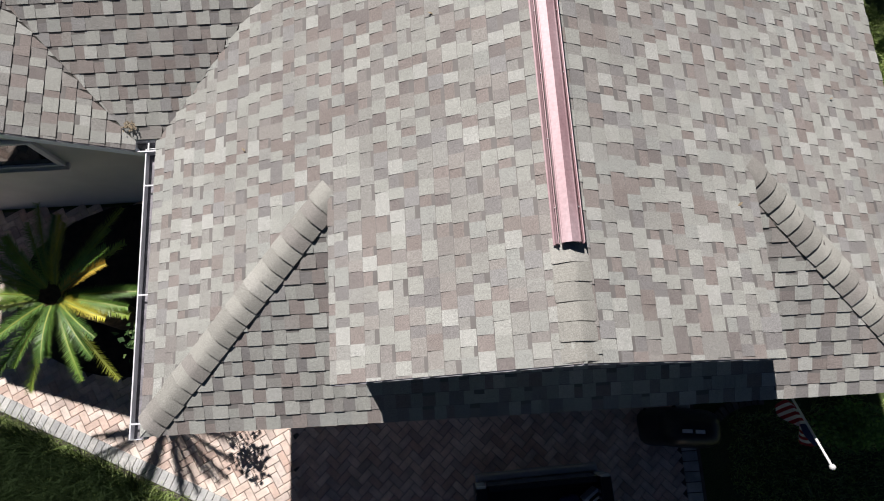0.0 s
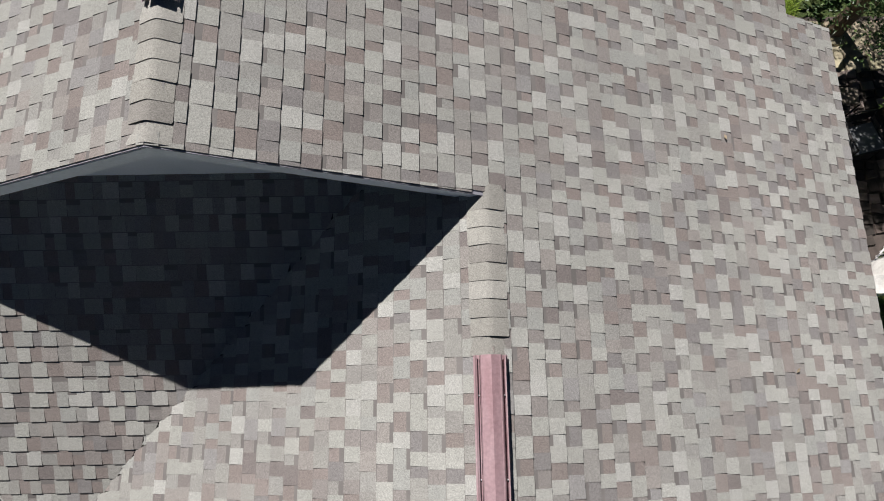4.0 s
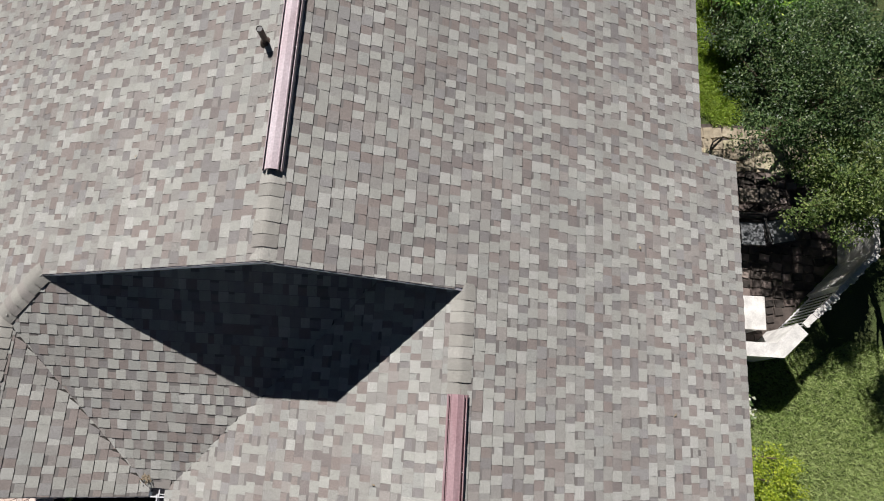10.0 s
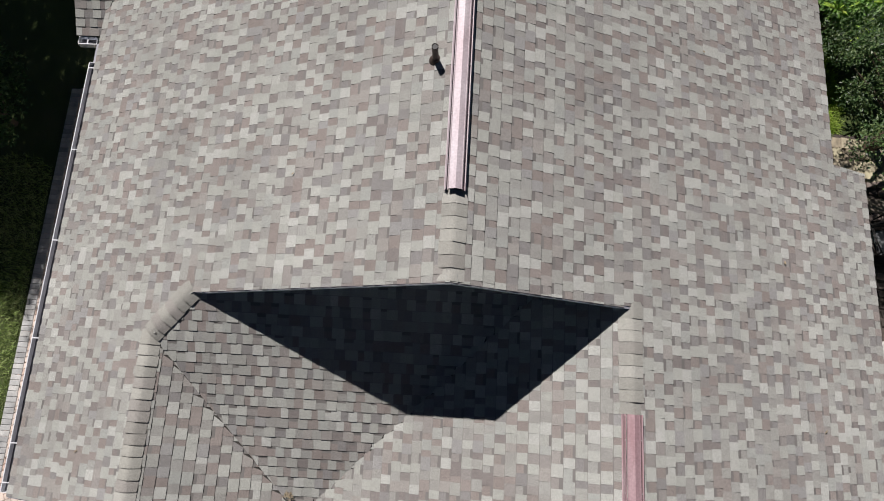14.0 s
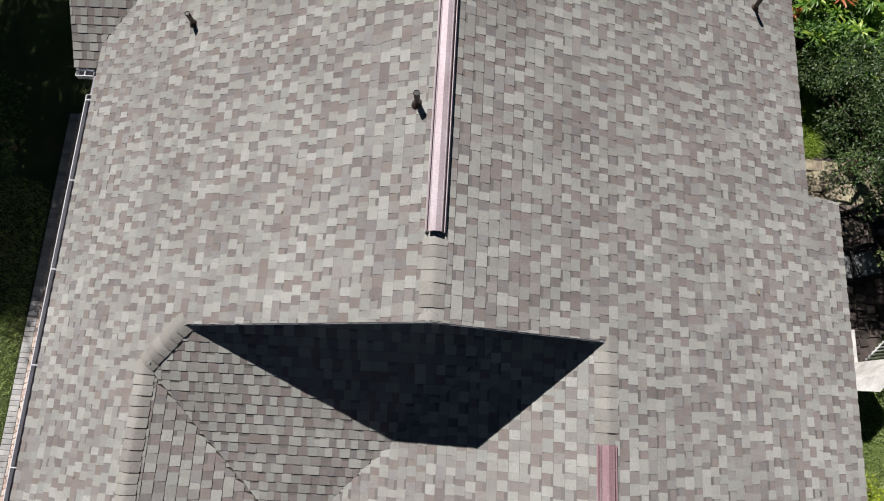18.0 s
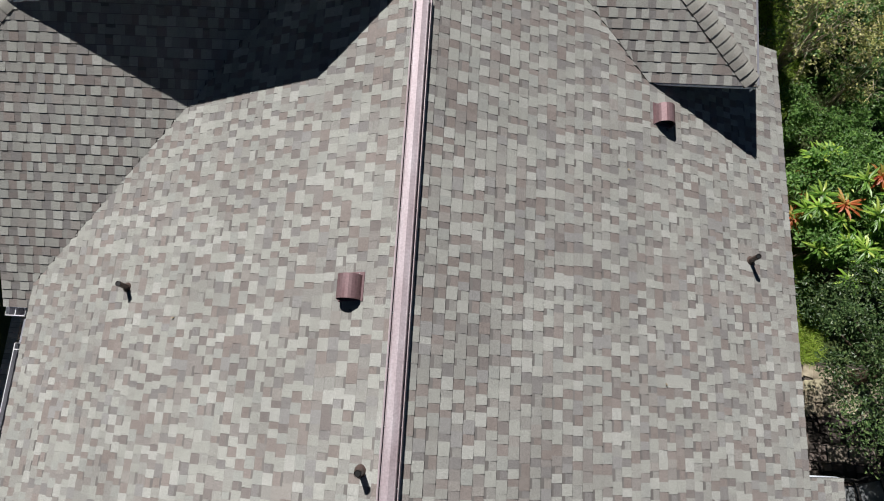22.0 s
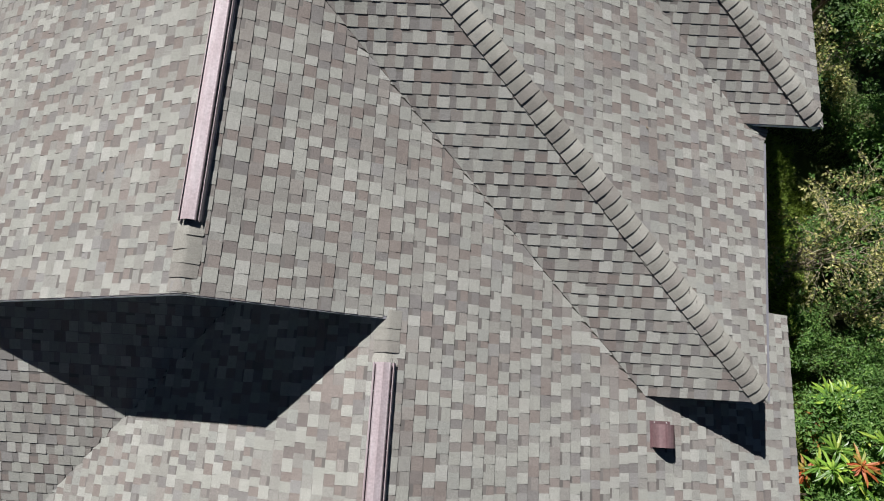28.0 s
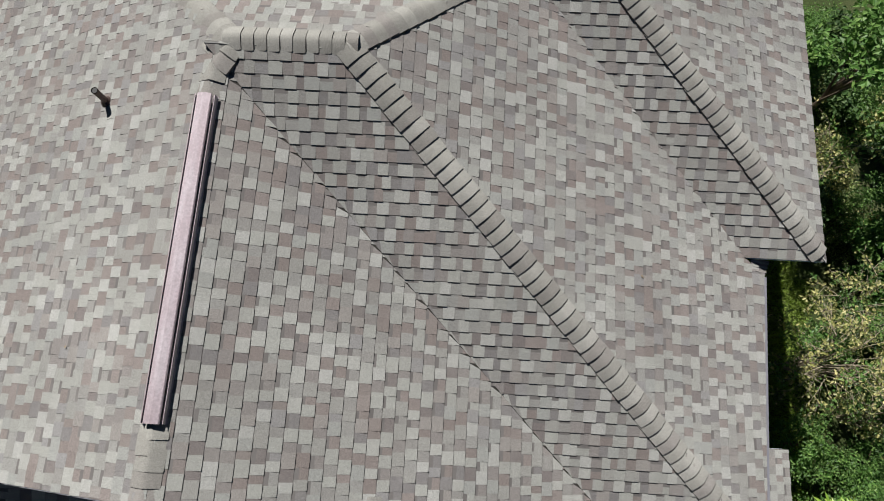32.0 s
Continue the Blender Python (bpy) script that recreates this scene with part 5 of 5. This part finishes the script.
for f in ((4, 5, 6, 7), (0, 1, 5, 4), (1, 2, 6, 5), (2, 3, 7, 6), (3, 0, 4, 7), (3, 2, 1, 0)):
    cab.faces.new([vs[i] for i in f])
bmesh.ops.recalc_face_normals(cab, faces=cab.faces)
bmesh.ops.bevel(cab, geom=list(cab.edges), offset=0.05, segments=3, affect="EDGES", profile=0.6)
part("cab_roof", cab, PAINT, truck)
part("rear_window", prism([(-0.66, -2.00, 1.26), (0.66, -2.00, 1.26), (0.56, -2.085, 1.68), (-0.56, -2.085, 1.68)], (0, 0.006, 0.0)), GLASS, truck)
part("hood", box(-0.88, 0.88, -5.1, -3.7, 0.45, 1.12, 0.08), PAINT, truck)
for s in (-1, 1):
    for wy in (-1.05, -4.25):
        wheel = child("wheel", mesh_from("wheel_hub", [(0, 0, 0), (0.01, 0, 0), (0, 0.01, 0)], [(0, 1, 2)], BLACK), truck, place=Matrix.Translation((s * 0.80, wy, 0.38)))
        part("tyre", tube([(-0.11, 0, 0), (-0.09, 0, 0), (0.09, 0, 0), (0.11, 0, 0)], [0.33, 0.38, 0.38, 0.33], 24), RUBBER, wheel)
        part("rim", tube([(s * 0.10, 0, 0), (s * 0.125, 0, 0)], [0.22, 0.18], 16), STEEL, wheel)
cargo = empty("carton", "white carton standing in the truck bed", "box", place=pose(1.80, -1.12, 0.62, 0, 0, 35))
part("carton_body", box(-0.13, 0.13, -0.05, 0.05, 0, 0.30, 0.004), CARTON, cargo)
part("print_bar", box(-0.09, 0.09, -0.02, 0.015, 0.30, 0.303), BLACK, cargo, "plain dark bar of print")
bag = empty("plastic_bag", "crumpled blue plastic bag in the truck bed", "bag", place=Matrix.Translation((1.52, -1.25, 0.62)))
bm = bmesh.new()
bmesh.ops.create_icosphere(bm, subdivisions=3, radius=0.14)
for v in bm.verts:
    v.co = Vector((v.co.x * 1.2, v.co.y, (v.co.z + 0.14) * 0.8)) * (1 + 0.25 * noise.noise(v.co * 9))
part("bag_body", bm, BLUE_BAG, bag)

COVER = varied("black_vinyl_cover", (0.014, 0.014, 0.016), 0.38, amount=0.3, scale=5, fine=40, bump=0.3)
grill = empty("barbecue", "barbecue under a black vinyl cover beside the driveway", "barbecue", place=pose(3.10, -0.40, 0, 0, 0, -6) @ Matrix.Diagonal((0.84, 0.9, 1, 1)))
bm = bmesh.new()
sections = [(0.0, 0.50, 0.29), (0.35, 0.48, 0.28), (0.75, 0.46, 0.27), (0.95, 0.42, 0.24), (1.08, 0.32, 0.17), (1.12, 0.18, 0.09)]
rings = []
for z, wx, wy in sections:
    rr = []
    for k in range(28):
        a = k * 2 * math.pi / 28
        ca, sa = math.cos(a), math.sin(a)
        q = 1 / (abs(ca) ** 4 + abs(sa) ** 4) ** 0.25
        wob = 1 + 0.03 * math.sin(5 * a + z * 4) * (1.2 - z)
        rr.append(bm.verts.new((ca * q * wx * wob, sa * q * wy * wob, z)))
    rings.append(rr)
for r0, r1 in zip(rings, rings[1:]):
    for k in range(28):
        bm.faces.new((r0[k], r0[(k + 1) % 28], r1[(k + 1) % 28], r1[k]))
bm.faces.new(rings[-1])
part("cover", bm, COVER, grill, smooth=True)
for x0, x1 in ((-0.13, -0.015), (0.02, 0.13)):
    part("print_bar", box(x0 * 1.25 - 0.07, x1 * 1.25 - 0.07, -0.060, -0.010, 1.115, 1.130), CARTON, grill, "plain white bar of print")
for s in (-1, 1):
    part("wheel", tube([(s * 0.36, 0.2, 0.06), (s * 0.40, 0.2, 0.06)], 0.06, 14), RUBBER, grill)

RED = varied("flag_red_cloth", (0.33, 0.025, 0.03), 0.8, amount=0.12)
CREAM = varied("flag_white_cloth", (0.72, 0.70, 0.66), 0.8, amount=0.08)
NAVY = varied("flag_blue_cloth", (0.03, 0.045, 0.13), 0.8, amount=0.15)
flag = empty("flag", "striped red and white flag hanging from a white wall pole", "flag")
base, tip = Vector((3.92, 0.20, 1.62)), Vector((3.89, -0.78, 2.42))
part("pole", tube([base, tip], 0.013, 10), RAIL, flag, "white flag pole")
bm = bmesh.new()
bmesh.ops.create_uvsphere(bm, u_segments=12, v_segments=8, radius=0.032, matrix=Matrix.Translation(tip))
part("finial", bm, RAIL, flag, "white ball finial")
part("bracket", box(3.88, 3.96, 0.16, 0.20, 1.52, 1.70, 0.004), STEEL, flag)
along = (tip - base).normalized()
rows_n, cols_n = 26, 24
verts, faces, which = [], [], []
for j in range(cols_n + 1):
    f = j / cols_n
    for i in range(rows_n + 1):
        h = i / rows_n
        root = tip - along * (0.22 + 0.55 * h)
        swing = math.sin(f * 7 + h * 5.0) * 0.10 * f + math.sin(f * 15 + h * 3) * 0.03 * f
        verts.append(root + Vector((swing + 0.05 * f, 0.05 * math.sin(f * 9 + h * 2) * f + 0.06 * f, -0.44 * f * (1 - 0.15 * h))))
for j in range(cols_n):
    for i in range(rows_n):
        k = j * (rows_n + 1) + i
        faces.append((k, k + 1, k + rows_n + 2, k + rows_n + 1))
        which.append(2 if (i < 14 and j < 10) else (0 if (i // 2) % 2 == 0 else 1))
me = mesh_from("cloth", verts, faces, RED, True)
me.materials.append(CREAM)
me.materials.append(NAVY)
for p, w in zip(me.polygons, which):
    p.material_index = w
child("cloth", me, flag, "folded red, white and blue cloth")

# ---- paving, last but for the shingles ----
def paver_material(name, stops, per_object):
    m = Mat(name, 0.88, 0.0, 0.25)
    c = m.ramp(m.rand() if per_object else m.island(), stops)
    c = m.mix(1.0, c, m.grey(m.noise(6, 4), 0.78, 1.18), "MULTIPLY")
    c = m.mix(1.0, c, m.grey(m.noise(120, 3), 0.8, 1.2), "MULTIPLY")
    m.color(c).bump(m.noise(150, 3), 0.35, 0.004)
    return m.m


PINK = [(0.0, (0.573, 0.424, 0.360)), (0.35, (0.708, 0.571, 0.496)), (0.65, (0.791, 0.671, 0.596)), (0.85, (0.648, 0.556, 0.504)), (1.0, (0.498, 0.395, 0.349))]
GREYS = [(0.0, (0.36, 0.36, 0.36)), (0.5, (0.46, 0.46, 0.455)), (1.0, (0.54, 0.53, 0.51))]
PAVER, PAVER_ONE = paver_material("clay_paver_field", PINK, False), paver_material("clay_paver", PINK, True)
EDGING_ONE = paver_material("grey_edging_paver", GREYS, True)
JOINT = varied("paving_joint_sand", (0.13, 0.115, 0.10), 0.95, amount=0.3, scale=8, fine=120, bump=0.4)


def paver_shape(length, width):
    h, c, r = 0.035, 0.007, 0.003
    out, low = [], []
    for sx, sy in ((0, 0), (1, 0), (1, 1), (0, 1)):
        out.append((r + sx * (length - 2 * r), r + sy * (width - 2 * r), h - 0.006))
        low.append((r + c + sx * (length - 2 * r - 2 * c), r + c + sy * (width - 2 * r - 2 * c), h))
    base = [(px, py, 0.004) for px, py, _ in out]
    return low + out + base, [(0, 1, 2, 3)] + [(4 + i, 4 + (i + 1) % 4, (i + 1) % 4, i) for i in range(4)] + [(8 + i, 8 + (i + 1) % 4, 4 + (i + 1) % 4, 4 + i) for i in range(4)]


def in_drive(x, y):
    return -2.0 < x < 3.22 and -9.4 < y < 0.18


def in_path(x, y):
    if -9.13 < x < -6.83 and 1.2 < y < 10.4:
        return y > front_edge(x) + 0.15
    if x > -2.0 or x < -9.13:
        return False
    if ((x + 4.3) / 1.7) ** 2 + ((y - 1.98) / 1.23) ** 2 < 1:
        return False
    return y > front_edge(x) + 0.15 and y < (3.25 if x < -2.7 else 0.18) and y > -3.4


def herringbone(owner, test, singles, turn, origin, x0, x1, y0, y1, label):
    sv, sf = paver_shape(0.20, 0.10)
    one = mesh_from("paver", sv, sf, PAVER_ONE)
    verts, faces = [], []
    count = 0
    rot = Matrix.Translation((*origin, 0)) @ Matrix.Rotation(turn, 4, "Z")
    reach = int(max(x1 - x0, y1 - y0) / 0.1) + 4
    for i in range(-reach, reach):
        for j in range(-reach, reach):
            k = (i - j) % 4
            if k == 0:
                m = rot @ Matrix.Translation((i * 0.1, j * 0.1, 0))
            elif k == 2:
                m = rot @ Matrix.Translation((i * 0.1 + 0.1, j * 0.1 - 0.1, 0)) @ Matrix.Rotation(math.pi / 2, 4, "Z")
            else:
                continue
            c = m @ Vector((0.1, 0.05, 0))
            if not (x0 < c.x < x1 and y0 < c.y < y1 and test(c.x, c.y)):
                continue
            m = Matrix.Translation((0, 0, 0.004 * noise.noise(c * 5))) @ m
            if count < 300 and singles[0] < c.x < singles[1] and singles[2] < c.y < singles[3]:
                child("paver", one, owner, place=m)
                count += 1
            else:
                n = len(verts)
                verts.extend(m @ Vector(v) for v in sv)
                faces.extend(tuple(n + q for q in f) for f in sf)
    child("paver_field", mesh_from("paver_field", verts, faces, PAVER), owner, label, "stuff")


driveway = tagged(new("driveway", mesh_from("driveway", [(-2.0, -9.5, 0.012), (3.5, -9.5, 0.012), (3.5, 0.19, 0.012), (-2.0, 0.19, 0.012)], [(0, 1, 2, 3)], JOINT)), "clay paver driveway in a herringbone pattern", "driveway", "", "structure")
herringbone(driveway, in_drive, (-1.95, 3.2, -1.35, -0.15), radians(45), (0.0, -0.5), -2.1, 3.4, -9.5, 0.3, "clay pavers in herringbone")
path = tagged(new("pavement", mesh_from("pavement", [(-2.0, -1.75, 0.010), (-2.0, 0.19, 0.010), (-2.6, 0.19, 0.010), (-2.6, 3.25, 0.010), (-6.83, 3.25, 0.010), (-6.83, 10.45, 0.010), (-9.25, 10.45, 0.010), (-9.25, 1.8, 0.010)], [(0, 1, 2, 3, 4, 5, 6, 7)], JOINT)), "clay paver entry path edged with grey pavers", "path", "", "structure")
herringbone(path, in_path, (-6.4, -2.0, -1.0, 1.4), radians(28), (-4.0, 0.0), -9.2, -2.0, -2.0, 10.4, "clay pavers in herringbone")
ev, ef = paver_shape(0.20, 0.10)
edge_one = mesh_from("edging_paver", ev, ef, EDGING_ONE)
for i in range(70):
    child("edging_paver", edge_one, driveway, place=pose(3.24, 0.08 - i * 0.135, 0.002) @ Matrix.Diagonal((1.05, 1.3, 1, 1)))
slope_turn = math.degrees(math.atan(-0.489))
for i in range(76):
    px = -9.1 + i * 0.0895
    if px < -2.05:
        child("edging_paver", edge_one, path, place=pose(px, front_edge(px) + 0.05, 0.013, 0, 0, slope_turn + 90))
for i in range(84):
    child("edging_paver", edge_one, path, place=pose(-9.25, 1.95 + i * 0.101, 0.013))
# a curved edge of grey stones round the bed by the barbecue, coloured dark for shade
dark_edge = mesh_from("edging_paver", ev, ef, paver_material("edging_dark_for_shade", [(0.0, (0.09, 0.08, 0.07)), (1.0, (0.16, 0.14, 0.12))], True))
for i in range(12):
    a = radians(150 - i * 6.2)
    child("edging_paver", dark_edge, driveway, place=pose(4.35 + 0.80 * math.cos(a), -0.98 + 0.80 * math.sin(a), 0.035, 0, 0, math.degrees(a)) @ Matrix.Diagonal((0.7, 0.85, 1, 1)))

# ---- shingles, last: every tab has its own edges; those of a stretch near the camera are single objects ----
SINGLE = {  # stretches (x0, x1, y0, y1) of the plan in which tabs are single
    "main_right": (1.1, 2.9, 5.2, 6.9), "garage_left": (-1.6, 0.6, 1.6, 3.2), "garage_front": (-2.6, 4.6, -0.1, 0.45),
    "middle_left": (-3.2, -1.3, 7.0, 8.7), "entry_front": (-4.6, -1.6, 3.6, 5.0), "entry_gable_right": (-4.9, -3.0, 3.0, 4.9),
    "far_front": (-5.2, -3.0, 12.5, 14.2), "wing_front": (-1.5, 3.4, 13.7, 15.6), "wing_right": (1.4, 3.5, 15.4, 17.2), "rear_front": (2.4, 4.5, 17.42, 19.5),
    "rear_right": (2.9, 4.5, 18.6, 20.2), "far_left": (-4.6, -3.1, 15.0, 16.8)}


def tab_verts(axis, sign, c, tab, pitch):
    w0, w1, p0, p1, q0, q1, lift = tab
    out = []
    for w, u, h in ((w0, p0, lift), (w0, p1, lift), (w1, q1, 0.001), (w1, q0, 0.001), (w0, p0, -0.004), (w0, p1, -0.004), (w1, q1, -0.003), (w1, q0, -0.003)):
        out.append(slope_point(axis, sign, c, w, u, h, pitch))
    return out


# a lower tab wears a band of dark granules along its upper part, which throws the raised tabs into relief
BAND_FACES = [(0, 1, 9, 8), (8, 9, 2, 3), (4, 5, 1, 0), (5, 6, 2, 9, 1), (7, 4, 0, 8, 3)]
tab_rng = random.Random(5)
for slope_name, (axis, sign, c, bands) in SLOPES.items():
    parent = slope_parts[slope_name]
    verts, faces, dark_faces = [], [], []
    shared = {}
    singles = 0
    region = SINGLE.get(slope_name)
    flip = (axis == "x") == (sign > 0)
    for tab in slope_tabs[slope_name]:
        w0, w1, p0, p1, q0, q1, lift = tab
        vs = tab_verts(axis, sign, c, tab, PITCH.get(slope_name, S))
        pale = tab_rng.random() < (0.88 if lift > 0.01 else 0.11)
        # a wide band on some of the lower tabs, on the rest thin painted shade under the course above
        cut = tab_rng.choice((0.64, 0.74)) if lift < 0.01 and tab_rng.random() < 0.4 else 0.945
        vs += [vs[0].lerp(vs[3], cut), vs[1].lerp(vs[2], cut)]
        order = [f[::-1] for f in BAND_FACES] if flip else BAND_FACES
        mid = (vs[0] + vs[2]) / 2
        full = abs(p0 - q0) < 1e-6 and abs(p1 - q1) < 1e-6
        if region and full and singles < 300 and region[0] < mid.x < region[1] and region[2] < mid.y < region[3]:
            key = (round(p1 - p0, 3), round(abs(w1 - w0), 3), lift, cut, pale)
            if key not in shared:
                me = mesh_from("shingle", [v - vs[0] for v in vs], order, SHINGLE_PIECE if pale else SHINGLE_PIECE_LOW)
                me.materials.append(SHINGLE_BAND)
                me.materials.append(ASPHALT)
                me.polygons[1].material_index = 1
                for i in range(2, len(order)):  # cut butt and sides
                    me.polygons[i].material_index = 2
                shared[key] = me
            child("shingle", shared[key], parent, place=Matrix.Translation(vs[0]))
            singles += 1
            continue
        n = len(verts)
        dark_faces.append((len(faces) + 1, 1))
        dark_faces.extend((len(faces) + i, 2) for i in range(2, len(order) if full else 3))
        if not pale:
            dark_faces.append((len(faces), 3))
        verts.extend(vs)
        faces.extend(tuple(n + i for i in f) for f in order)
    field = mesh_from("shingle_field", verts, faces, SHINGLE)
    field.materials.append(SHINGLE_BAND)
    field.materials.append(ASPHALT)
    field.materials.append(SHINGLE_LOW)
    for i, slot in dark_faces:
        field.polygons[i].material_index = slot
    child("shingle_field", field, parent, "field of asphalt shingle tabs in blended greys and browns", "stuff")
